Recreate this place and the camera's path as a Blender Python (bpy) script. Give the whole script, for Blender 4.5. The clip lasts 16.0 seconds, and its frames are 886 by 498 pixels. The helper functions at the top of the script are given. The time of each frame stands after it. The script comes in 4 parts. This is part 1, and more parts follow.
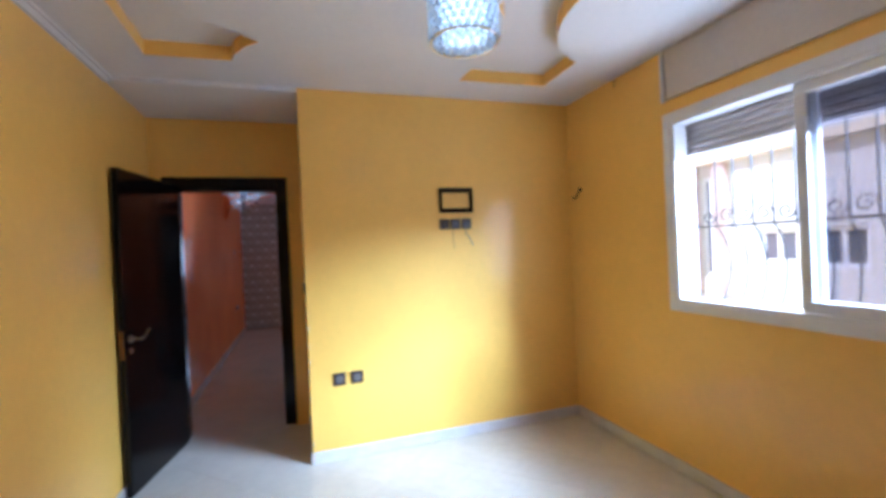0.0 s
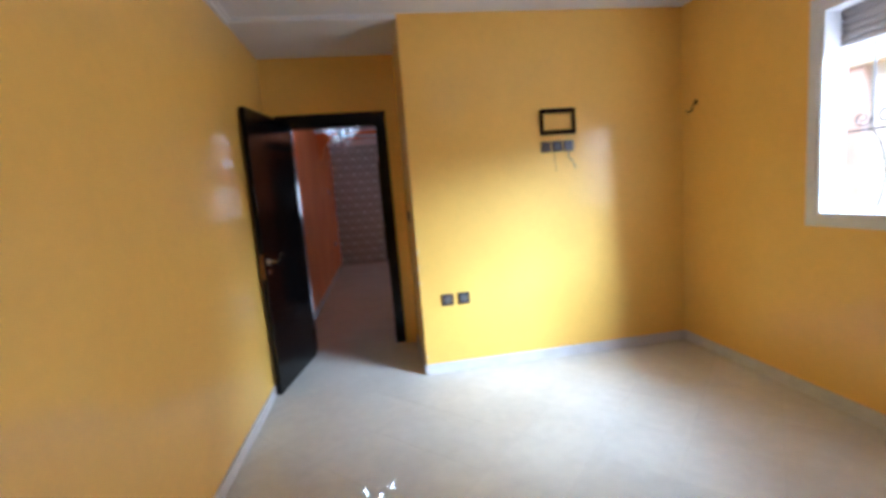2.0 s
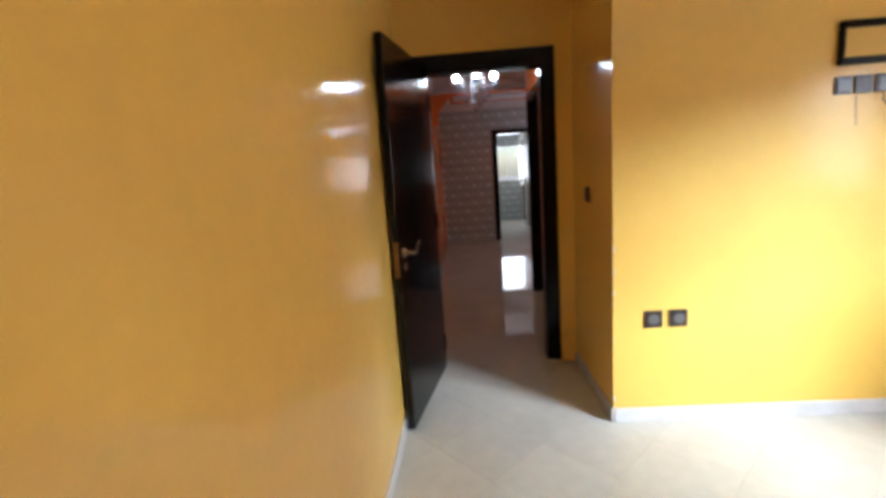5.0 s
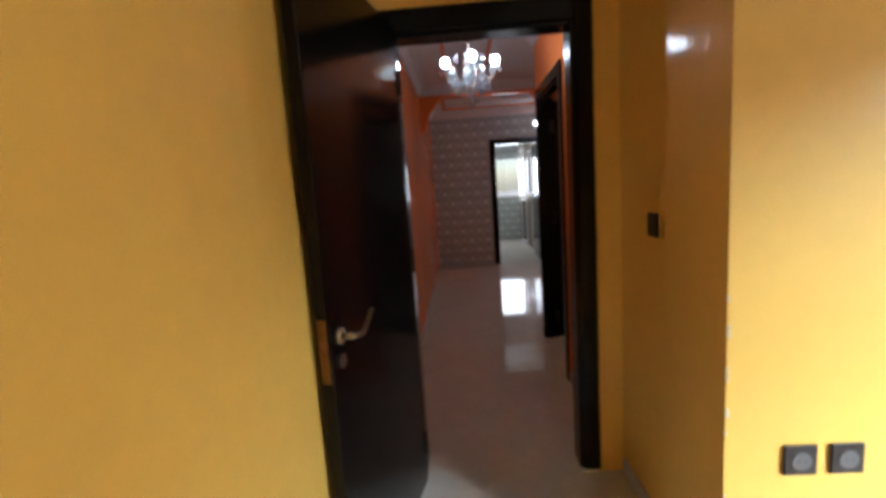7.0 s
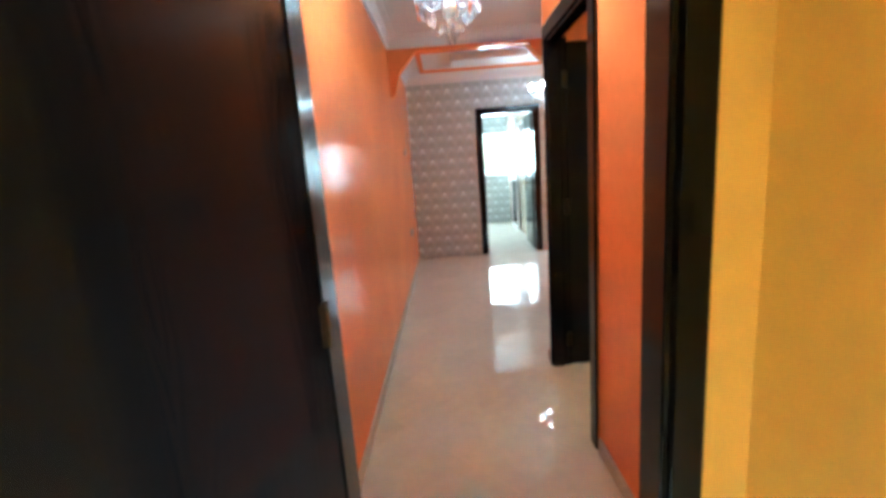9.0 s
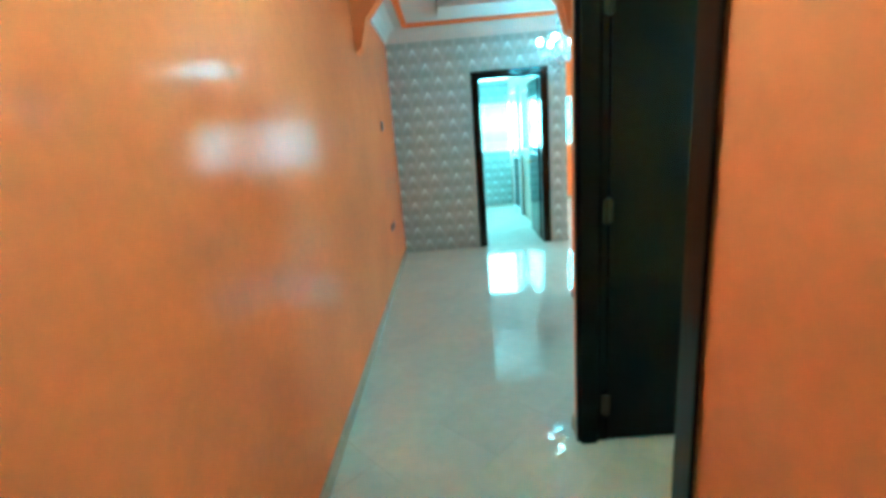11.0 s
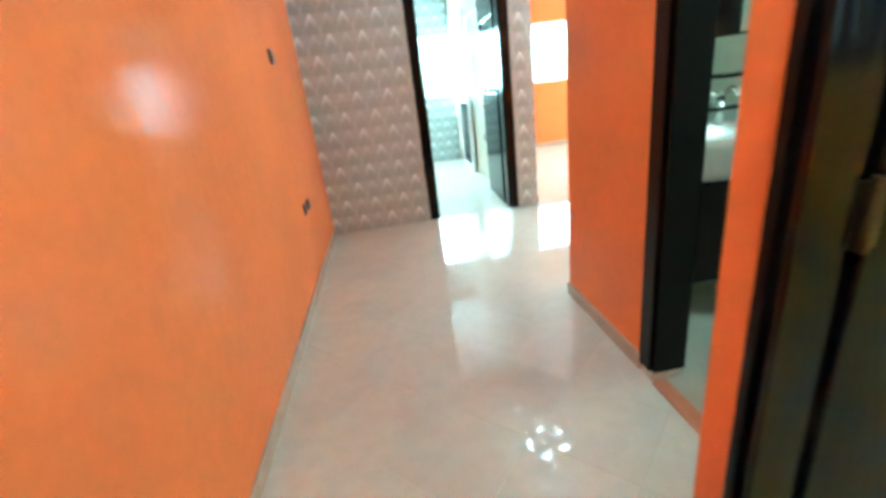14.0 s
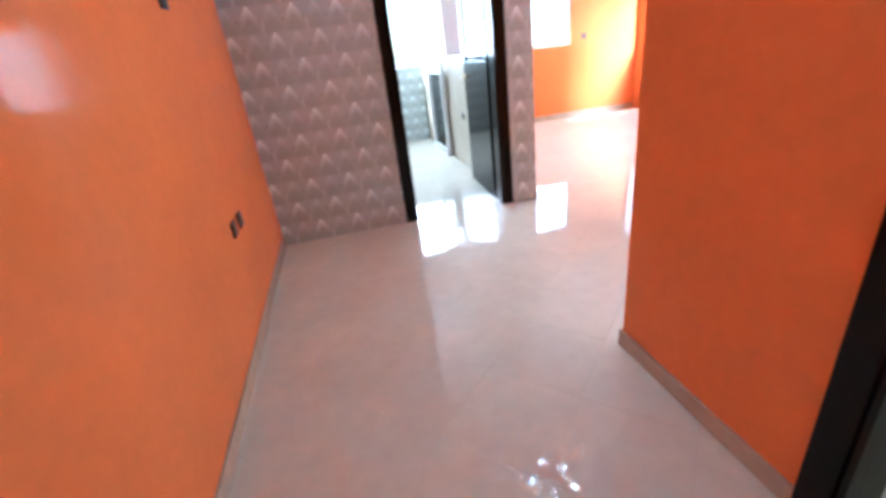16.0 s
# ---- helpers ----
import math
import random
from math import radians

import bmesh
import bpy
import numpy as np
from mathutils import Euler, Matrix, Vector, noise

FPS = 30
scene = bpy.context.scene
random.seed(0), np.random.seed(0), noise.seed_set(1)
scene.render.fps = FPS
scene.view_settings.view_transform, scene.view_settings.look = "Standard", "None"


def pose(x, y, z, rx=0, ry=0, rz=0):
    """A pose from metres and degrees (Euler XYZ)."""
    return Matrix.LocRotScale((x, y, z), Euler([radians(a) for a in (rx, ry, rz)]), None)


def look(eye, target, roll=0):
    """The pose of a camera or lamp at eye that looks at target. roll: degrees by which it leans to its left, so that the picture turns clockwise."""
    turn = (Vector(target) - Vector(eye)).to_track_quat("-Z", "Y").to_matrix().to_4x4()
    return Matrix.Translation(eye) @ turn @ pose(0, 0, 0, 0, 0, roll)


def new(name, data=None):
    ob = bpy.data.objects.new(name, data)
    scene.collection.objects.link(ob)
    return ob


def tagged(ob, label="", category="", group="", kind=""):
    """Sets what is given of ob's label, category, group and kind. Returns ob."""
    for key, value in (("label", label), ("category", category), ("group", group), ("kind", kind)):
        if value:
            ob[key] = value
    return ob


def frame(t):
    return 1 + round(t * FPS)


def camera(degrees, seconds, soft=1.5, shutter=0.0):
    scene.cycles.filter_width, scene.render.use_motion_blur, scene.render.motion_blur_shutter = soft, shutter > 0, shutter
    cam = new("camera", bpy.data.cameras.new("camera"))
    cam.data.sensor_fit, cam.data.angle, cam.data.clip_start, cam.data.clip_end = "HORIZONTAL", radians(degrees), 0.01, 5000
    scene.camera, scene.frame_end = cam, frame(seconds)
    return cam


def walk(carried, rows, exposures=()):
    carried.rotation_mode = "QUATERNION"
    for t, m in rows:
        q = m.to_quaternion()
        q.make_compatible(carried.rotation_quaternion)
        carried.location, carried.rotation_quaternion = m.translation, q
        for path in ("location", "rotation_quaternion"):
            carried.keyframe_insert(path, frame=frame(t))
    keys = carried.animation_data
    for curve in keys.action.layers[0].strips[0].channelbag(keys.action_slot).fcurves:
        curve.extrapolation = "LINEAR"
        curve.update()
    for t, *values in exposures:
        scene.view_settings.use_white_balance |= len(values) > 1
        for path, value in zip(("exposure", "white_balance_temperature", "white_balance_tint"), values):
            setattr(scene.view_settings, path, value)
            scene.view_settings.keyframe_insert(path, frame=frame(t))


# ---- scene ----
cam = camera(90.7, 16.0, soft=3.8, shutter=0.5)
PATH = [
    (0, (1.085, -3.394, 1.448), (1.706, -1.493, 1.440), -2.6),
    (0.5, (1.040, -3.397, 1.406), (1.509, -1.455, 1.327), -4.9),
    (1, (0.992, -3.393, 1.383), (1.403, -1.443, 1.208), -5.4),
    (1.5, (0.993, -3.400, 1.352), (1.331, -1.442, 1.129), -5.4),
    (2, (0.861, -3.407, 1.348), (1.136, -1.443, 1.095), -4.7),
    (2.5, (0.614, -3.388, 1.321), (0.706, -1.407, 1.060), -4.9),
    (3, (0.509, -3.335, 1.311), (0.404, -1.362, 0.998), -5.2),
    (3.5, (0.475, -3.133, 1.327), (0.344, -1.171, 0.963), -4.5),
    (4, (0.439, -2.914, 1.346), (0.305, -0.952, 0.982), -4.2),
    (4.2, (0.400, -2.817, 1.345), (0.280, -0.854, 0.982), -4.1),
    (6.5, (0.418, -1.637, 1.380), (0.303, 0.340, 1.100), -3.9),
    (7, (0.429, -1.386, 1.357), (0.333, 0.593, 1.082), -3.9),
    (7.5, (0.432, -1.119, 1.344), (0.328, 0.858, 1.061), -2.8),
    (8, (0.426, -0.832, 1.333), (0.322, 1.138, 1.005), -2.3),
    (8.2, (0.433, -0.728, 1.337), (0.354, 1.243, 1.004), -3.0),
    (10.5, (0.56, 0.352, 1.384), (0.539, 2.293, 0.899), -4.7),
    (11, (0.589, 0.637, 1.375), (0.545, 2.576, 0.888), -4.8),
    (11.5, (0.587, 0.834, 1.36), (0.524, 2.772, 0.867), -5.0),
    (12, (0.546, 1.06, 1.339), (0.702, 2.974, 0.781), -4.6),
    (12.5, (0.561, 1.275, 1.328), (0.724, 3.17, 0.709), -6.8),
    (13, (0.605, 1.495, 1.3), (0.794, 3.382, 0.664), -6.3),
    (13.5, (0.651, 1.64, 1.255), (0.821, 3.51, 0.565), -7.3),
    (14, (0.629, 1.883, 1.266), (0.807, 3.744, 0.557), -7.2),
    (14.5, (0.611, 2.098, 1.223), (0.815, 3.949, 0.495), -7.3),
    (15, (0.619, 2.375, 1.234), (0.785, 4.212, 0.461), -8.0),
    (15.5, (0.634, 2.56, 1.218), (0.799, 4.383, 0.41), -8.6),
    (16, (0.598, 2.793, 1.231), (0.933, 4.581, 0.399), -7.1),
]
walk(cam, [(t, look(eye, target, roll)) for t, eye, target, roll in PATH],
     [(0, 0.4, 4750, 13), (1.5, 0.35, 4900, 12), (3.5, 0.42, 5600, 13), (6.5, 0.4, 5900, 10), (7.0, 0.4, 5900, 10), (7.5, 0.8, 5800, 6), (8.0, 1.75, 5100, -3), (8.4, 2.2, 5100, -8), (10.3, 3.05, 4200, -42), (11.0, 2.75, 3250, -62), (11.8, 2.75, 2950, -66), (12.6, 2.95, 2950, -66),
      (13.4, 3.15, 4000, -46), (14.2, 3.2, 4600, -32), (15, 3.05, 4850, -18), (16, 2.7, 4900, 0)])

# ---- world, sun and light ----
world = bpy.data.worlds.new("world")
scene.world = world
world.use_nodes = True
wn = world.node_tree
sky = wn.nodes.new("ShaderNodeTexSky")
sky.sky_type = 'NISHITA'
sky.sun_disc = False
SUN_ELEV, SUN_AZ = radians(48), radians(-70)
sky.sun_elevation = SUN_ELEV
sky.sun_rotation = SUN_AZ
wn.links.new(sky.outputs[0], wn.nodes["Background"].inputs[0])
wn.nodes["Background"].inputs[1].default_value = 0.15
sun = new("sun", bpy.data.lights.new("sun", 'SUN'))
sun.data.energy, sun.data.angle, sun.data.color = 5.0, radians(0.6), (1, 0.95, 0.87)
SUN_FROM = Vector((math.sin(SUN_AZ) * math.cos(SUN_ELEV), math.cos(SUN_AZ) * math.cos(SUN_ELEV), math.sin(SUN_ELEV)))
sun.matrix_world = look(SUN_FROM * 30, (0, 0, 0))


def daylight(name, eye, target, w, h, watts, color=(0.93, 0.97, 1.0), spread=180):
    """The sky's light, in a window's opening or beyond it; also the bathroom's added fill."""
    d = bpy.data.lights.new(name, 'AREA')
    d.shape, d.size, d.size_y, d.energy, d.color = 'RECTANGLE', w, h, watts, color
    d.spread = radians(spread)
    ob = new(name, d)
    ob.matrix_world = look(eye, target)
    return ob


daylight("daylight_end_room", (1.2, 9.62, 1.5), (1.2, 5, 1.2), 1.4, 0.95, 31)
daylight("daylight_salon", (3.25, 9.56, 1.5), (3.25, 5, 1.2), 1.8, 0.92, 12, (0.85, 0.93, 1.0))
daylight("daylight_side_room", (3.54, 0.05, 1.55), (3.3, 2.0, 1.35), 1.08, 1.08, 11, spread=80)
daylight("daylight_yellow_room", (7.9, -6.6, 5.1), (3.0, -1.6, 1.6), 4.3, 4.8, 6800, (0.77, 0.90, 1.0))
daylight("daylight_yellow_window", (3.255 + 0.15, -2.03, 1.49), (0, -2.03, 1.3), 1.42, 0.84, 22, (1.0, 0.95, 0.86))
daylight("daylight_salon_side", (5.36, 7.2, 1.5), (1.0, 6.4, 1.2), 3.7, 1.1, 10, (0.85, 0.93, 1.0))
# added fill for the dim bathroom; no lamp or window is seen there
daylight("bathroom_fill", (3.24, 3.2, 1.9), (1.7, 3.3, 0.6), 0.5, 0.4, 2.2, (1.0, 0.97, 0.86))


# ---- materials ----
def mat(name, color, rough=0.5, metal=0.0, spec=0.5, var=0.06, scale=3.0, bump=0.0, bump_scale=80.0, var2=0.03, scale2=40.0, coat=0.0, island=0.0, obj=0.0, rough_var=0.0, trowel=0.0):
    m = bpy.data.materials.new(name)
    m.use_nodes = True
    t = m.node_tree
    b = t.nodes["Principled BSDF"]
    b.inputs["Roughness"].default_value = rough
    b.inputs["Metallic"].default_value = metal
    b.inputs["Specular IOR Level"].default_value = spec
    b.inputs["Coat Weight"].default_value = coat
    b.inputs["Coat Roughness"].default_value = 0.08
    geo = t.nodes.new("ShaderNodeNewGeometry")
    val = None
    for amount, s, det in ((var, scale, 4.0), (var2, scale2, 6.0)):
        if amount <= 0:
            continue
        n = t.nodes.new("ShaderNodeTexNoise")
        n.inputs["Scale"].default_value, n.inputs["Detail"].default_value = s, det
        t.links.new(geo.outputs["Position"], n.inputs["Vector"])
        r = t.nodes.new("ShaderNodeMapRange")
        r.inputs[1].default_value, r.inputs[2].default_value = 0.3, 0.7
        r.inputs[3].default_value, r.inputs[4].default_value = 1 - amount, 1 + amount
        t.links.new(n.outputs["Fac"], r.inputs[0])
        val = chain(t, val, r.outputs[0])
        if rough_var and s == scale:
            q = t.nodes.new("ShaderNodeMapRange")
            q.inputs[1].default_value, q.inputs[2].default_value = 0.3, 0.7
            q.inputs[3].default_value, q.inputs[4].default_value = max(0.02, rough - rough_var), rough + rough_var
            t.links.new(n.outputs["Fac"], q.inputs[0])
            t.links.new(q.outputs[0], b.inputs["Roughness"])
    if obj:
        oi = t.nodes.new("ShaderNodeObjectInfo")
        r = t.nodes.new("ShaderNodeMapRange")
        r.inputs[3].default_value, r.inputs[4].default_value = 1 - obj, 1 + obj
        t.links.new(oi.outputs["Random"], r.inputs[0])
        val = chain(t, val, r.outputs[0])
    if val is not None:
        v = t.nodes.new("ShaderNodeVectorMath")
        v.operation = 'SCALE'
        v.inputs[0].default_value = color
        t.links.new(val, v.inputs["Scale"])
        t.links.new(v.outputs[0], b.inputs["Base Color"])
    else:
        b.inputs["Base Color"].default_value = (*color, 1)
    if bump:
        n = t.nodes.new("ShaderNodeTexNoise")
        n.inputs["Scale"].default_value, n.inputs["Detail"].default_value = bump_scale, 3.0
        t.links.new(geo.outputs["Position"], n.inputs["Vector"])
        bp = t.nodes.new("ShaderNodeBump")
        bp.inputs["Strength"].default_value, bp.inputs["Distance"].default_value = bump, 0.01
        height = n.outputs["Fac"]
        if trowel:
            mp = t.nodes.new("ShaderNodeMapping")
            mp.inputs["Scale"].default_value = (30, 30, 6)
            t.links.new(geo.outputs["Position"], mp.inputs[0])
            n2 = t.nodes.new("ShaderNodeTexNoise")
            n2.inputs["Scale"].default_value, n2.inputs["Detail"].default_value, n2.inputs["Distortion"].default_value = 1.0, 3.0, 0.6
            t.links.new(mp.outputs[0], n2.inputs["Vector"])
            ad = t.nodes.new("ShaderNodeMath")
            ad.operation = 'MULTIPLY_ADD'
            ad.inputs[1].default_value = trowel
            t.links.new(n2.outputs["Fac"], ad.inputs[0])
            t.links.new(height, ad.inputs[2])
            height = ad.outputs[0]
        t.links.new(height, bp.inputs["Height"])
        t.links.new(bp.outputs[0], b.inputs["Normal"])
        if coat:
            t.links.new(bp.outputs[0], b.inputs["Coat Normal"])
    return m


def chain(t, a, b):
    if a is None:
        return b
    n = t.nodes.new("ShaderNodeMath")
    n.operation = 'MULTIPLY'
    t.links.new(a, n.inputs[0])
    t.links.new(b, n.inputs[1])
    return n.outputs[0]


def glow(name, color, strength):
    m = bpy.data.materials.new(name)
    m.use_nodes = True
    b = m.node_tree.nodes["Principled BSDF"]
    b.inputs["Base Color"].default_value = (*color, 1)
    b.inputs["Emission Color"].default_value = (*color, 1)
    b.inputs["Emission Strength"].default_value = strength
    return m


def glass(name, color=(1, 1, 1), rough=0.0, thin=0.15):
    m = bpy.data.materials.new(name)
    m.use_nodes = True
    t = m.node_tree
    t.nodes.remove(t.nodes["Principled BSDF"])
    tr = t.nodes.new("ShaderNodeBsdfTransparent")
    tr.inputs[0].default_value = (*color, 1)
    gl = t.nodes.new("ShaderNodeBsdfGlossy")
    gl.inputs["Roughness"].default_value = rough
    mx = t.nodes.new("ShaderNodeMixShader")
    fr = t.nodes.new("ShaderNodeFresnel")
    fr.inputs[0].default_value = 1.0 + thin * 3
    t.links.new(fr.outputs[0], mx.inputs[0])
    t.links.new(tr.outputs[0], mx.inputs[1])
    t.links.new(gl.outputs[0], mx.inputs[2])
    t.links.new(mx.outputs[0], t.nodes["Material Output"].inputs[0])
    return m


def wood_dark():
    """Dark stain on open-pored wood: fine pores and arched growth lines, both in relief."""
    m = mat("dark_stained_wood", (0.012, 0.009, 0.009), 0.15, spec=0.19, var=0.0, var2=0.0)
    t = m.node_tree
    b = t.nodes["Principled BSDF"]
    tc = t.nodes.new("ShaderNodeTexCoord")

    def grain(stretch, scale, detail, distort):
        mp = t.nodes.new("ShaderNodeMapping")
        mp.inputs["Scale"].default_value = stretch
        t.links.new(tc.outputs["Object"], mp.inputs[0])
        n = t.nodes.new("ShaderNodeTexNoise")
        n.inputs["Scale"].default_value, n.inputs["Detail"].default_value, n.inputs["Distortion"].default_value = scale, detail, distort
        t.links.new(mp.outputs[0], n.inputs["Vector"])
        return n.outputs["Fac"]

    def f(op, x, y):
        n = t.nodes.new("ShaderNodeMath")
        n.operation = op
        for k, q in enumerate((x, y)):
            if isinstance(q, (int, float)):
                n.inputs[k].default_value = q
            else:
                t.links.new(q, n.inputs[k])
        return n.outputs[0]

    pores = grain((60, 60, 2.2), 1.6, 4.0, 0.4)
    arch = f('PINGPONG', f('MULTIPLY', grain((5, 5, 0.7), 1.3, 2.0, 0.5), 26.0), 1.0)
    both = f('ADD', f('MULTIPLY', pores, 0.55), f('MULTIPLY', arch, 0.45))
    r = t.nodes.new("ShaderNodeValToRGB")
    r.color_ramp.elements[0].position, r.color_ramp.elements[0].color = 0.2, (0.0025, 0.002, 0.0022, 1)
    r.color_ramp.elements[1].position, r.color_ramp.elements[1].color = 0.85, (0.006, 0.0048, 0.0045, 1)
    t.links.new(pores, r.inputs[0])
    t.links.new(r.outputs[0], b.inputs["Base Color"])
    bp = t.nodes.new("ShaderNodeBump")
    bp.inputs["Strength"].default_value, bp.inputs["Distance"].default_value = 0.10, 0.003
    t.links.new(both, bp.inputs["Height"])
    t.links.new(bp.outputs[0], b.inputs["Normal"])
    return m


def wallpaper_mat():
    """Printed paper: a grid of shaded roof-like shapes, every second one duller."""
    m = mat("patterned_wallpaper", (0.42, 0.39, 0.39), 0.45, var=0.0, var2=0.0)
    t = m.node_tree
    b = t.nodes["Principled BSDF"]
    geo = t.nodes.new("ShaderNodeNewGeometry")
    sp = t.nodes.new("ShaderNodeSeparateXYZ")
    t.links.new(geo.outputs["Position"], sp.inputs[0])

    def f(op, a, c=None, d=None):
        n = t.nodes.new("ShaderNodeMath")
        n.operation = op
        for k, s in enumerate((a, c, d)):
            if s is None:
                continue
            if isinstance(s, (int, float)):
                n.inputs[k].default_value = s
            else:
                t.links.new(s, n.inputs[k])
        return n.outputs[0]

    v = f('DIVIDE', sp.outputs[2], 0.16)
    u = f('DIVIDE', f('ADD', sp.outputs[0], sp.outputs[1]), 0.137)
    dull = f('FLOORED_MODULO', f('ADD', f('FLOOR', u), f('FLOOR', v)), 2.0)
    fu = f('SUBTRACT', f('FRACT', u), 0.5)
    fv = f('FRACT', v)
    au = f('ABSOLUTE', fu)
    left = f('LESS_THAN', fu, 0.0)
    below = f('SUBTRACT', f('SUBTRACT', 1.0, f('MULTIPLY', au, 1.15)), fv)
    inside = f('GREATER_THAN', below, 0.0)
    fade = f('MAXIMUM', f('SUBTRACT', 1.0, f('DIVIDE', below, 0.45)), 0.0)
    narrow = f('MAXIMUM', f('SUBTRACT', 1.0, f('MULTIPLY', au, 2.2)), 0.0)
    cap = f('MULTIPLY', f('MULTIPLY', f('MULTIPLY', inside, fade), narrow), f('SUBTRACT', 0.72, f('MULTIPLY', dull, 0.40)))
    flank = f('MAXIMUM', f('MULTIPLY', f('SUBTRACT', au, 0.36), 7.0), 0.0)
    edge = f('MULTIPLY', f('MULTIPLY', inside, flank), f('ADD', 0.07, f('MULTIPLY', f('MULTIPLY', left, dull), 0.24)))
    knot = f('MULTIPLY', f('GREATER_THAN', au, 0.462), f('LESS_THAN', f('ABSOLUTE', f('SUBTRACT', fv, 0.44)), 0.045))
    tone = f('SUBTRACT', 0.53, f('MULTIPLY', inside, 0.07))
    tone = f('ADD', tone, cap)
    tone = f('ADD', tone, edge)
    tone = f('SUBTRACT', tone, f('MULTIPLY', knot, 0.28))
    tone = f('ADD', tone, f('MULTIPLY', f('SUBTRACT', 0.5, fv), -0.05))
    c = t.nodes.new("ShaderNodeVectorMath")
    c.operation = 'SCALE'
    c.inputs[0].default_value = (0.86, 0.97, 1.0)
    t.links.new(tone, c.inputs["Scale"])
    t.links.new(c.outputs[0], b.inputs["Base Color"])
    return m


YELLOW = mat("yellow_gloss_paint", (0.89, 0.535, 0.085), 0.14, spec=0.25, var=0.04, scale=1.6, var2=0.02, scale2=18, bump=0.2, bump_scale=8, rough_var=0.03, trowel=0.3)
# a clear enamel film scatters some of the light before it reaches the pigment
film = YELLOW.node_tree.nodes["Principled BSDF"]
for key, val in (("Coat Weight", 1.0), ("Coat Roughness", 0.65), ("Coat IOR", 1.6)):
    film.inputs[key].default_value = val
ORANGE = mat("orange_gloss_paint", (0.80, 0.225, 0.065), 0.14, spec=0.065, var=0.06, scale=1.7, var2=0.03, scale2=22, bump=0.2, bump_scale=8, rough_var=0.03, trowel=0.3)
WHITE = mat("white_ceiling_paint", (0.72, 0.70, 0.70), 0.55, var=0.03, scale=2, var2=0.02, bump=0.04)
TILE = mat("polished_beige_tile", (0.63, 0.59, 0.505), 0.045, spec=0.32, var=0.05, scale=2.5, var2=0.04, scale2=14, obj=0.03, rough_var=0.02)
JOINT = mat("tile_joint", (0.44, 0.40, 0.36), 0.8)
SKIRT = mat("tan_tile_skirting", (0.50, 0.38, 0.28), 0.25, var=0.1, scale=9)
SKIRT_W = mat("grey_white_skirting", (0.66, 0.63, 0.61), 0.25, var=0.06, scale=9)
WOOD = wood_dark()
PAPER = wallpaper_mat()
ALU = mat("white_lacquered_aluminium", (0.75, 0.75, 0.77), 0.3, var=0.03, scale=6)
SHUTTER = mat("grey_shutter_slat", (0.50, 0.46, 0.45), 0.5, var=0.05)
BOXP = mat("cream_shutter_panel", (0.62, 0.55, 0.47), 0.5, var=0.04, scale=4)
BRASS = mat("aged_brass", (0.33, 0.23, 0.12), 0.28, metal=1.0, var=0.1, scale=30)
COPPER = mat("dull_copper", (0.22, 0.115, 0.045), 0.42, metal=1.0, var=0.15, scale=40)
HINGE = mat("dull_bronze", (0.055, 0.037, 0.022), 0.45, metal=1.0, var=0.15, scale=60)
STEEL = mat("brushed_steel", (0.5, 0.48, 0.45), 0.25, metal=1.0, var=0.05)
IRON = mat("painted_wrought_iron", (0.035, 0.032, 0.035), 0.5, var=0.1, scale=20)
PLASTIC = mat("dark_brown_plastic", (0.035, 0.025, 0.022), 0.35, var=0.05)
PLASTIC_B = mat("brown_rocker", (0.06, 0.042, 0.035), 0.3, var=0.05)
PINHOLE = mat("socket_recess_grey", (0.13, 0.12, 0.115), 0.5, var=0.05)
FACADE = mat("cream_facade_render", (0.60, 0.56, 0.52), 0.8, var=0.08, scale=1.2, bump=0.2, bump_scale=60)
FACADE_B = mat("ochre_facade_band", (0.62, 0.52, 0.40), 0.8, var=0.08, scale=1.2)
TERRA = mat("terracotta_frame", (0.50, 0.36, 0.30), 0.6, var=0.1)
DGLASS = mat("dark_window_glass", (0.12, 0.13, 0.16), 0.05)
PANE = glass("clear_glass")
TINT = glass("tinted_glass", (0.76, 0.75, 0.78))
ASPHALT = mat("street_ground", (0.30, 0.28, 0.25), 0.9, var=0.15, scale=1.0, bump=0.3)
BATHTILE = mat("pale_green_wall_tile", (0.58, 0.62, 0.54), 0.15, var=0.05, scale=5)
BATHFLOOR = mat("pale_bathroom_floor_tile", (0.52, 0.52, 0.44), 0.2, var=0.06, scale=6)
CERAMIC = mat("white_ceramic", (0.8, 0.8, 0.78), 0.08, var=0.02)
VANITY = mat("black_brown_laminate", (0.014, 0.010, 0.010), 0.18, spec=0.2, var=0.1, scale=12)
CHROME = mat("chrome", (0.75, 0.75, 0.75), 0.08, metal=1.0, var=0.0)
MIRROR = mat("mirror_silver", (0.85, 0.88, 0.86), 0.02, metal=1.0, var=0.0, var2=0.0)
BEIGETILE = mat("beige_kitchen_tile", (0.50, 0.44, 0.36), 0.25, var=0.07, scale=4)
CRYSTAL = mat("crystal_bead", (0.85, 0.9, 0.95), 0.05, spec=0.9, var=0.0, var2=0.0)
CRYSTAL.node_tree.nodes["Principled BSDF"].inputs["Transmission Weight"].default_value = 0.7
BULB = glow("lit_bulb", (0.80, 0.92, 1.0), 65)
BULB_B = glow("lit_salon_bulb", (0.85, 0.94, 1.0), 14)
LEDCORE = glow("lit_led_core", (0.80, 0.93, 1.0), 1.7)
PLASTER = mat("bare_plaster_chip", (0.75, 0.72, 0.66), 0.9, var=0.1, scale=30)
FABRIC_PURPLE = mat("blue_violet_print_tile", (0.16, 0.15, 0.28), 0.3, var=0.6, scale=35, var2=0.3, scale2=60)


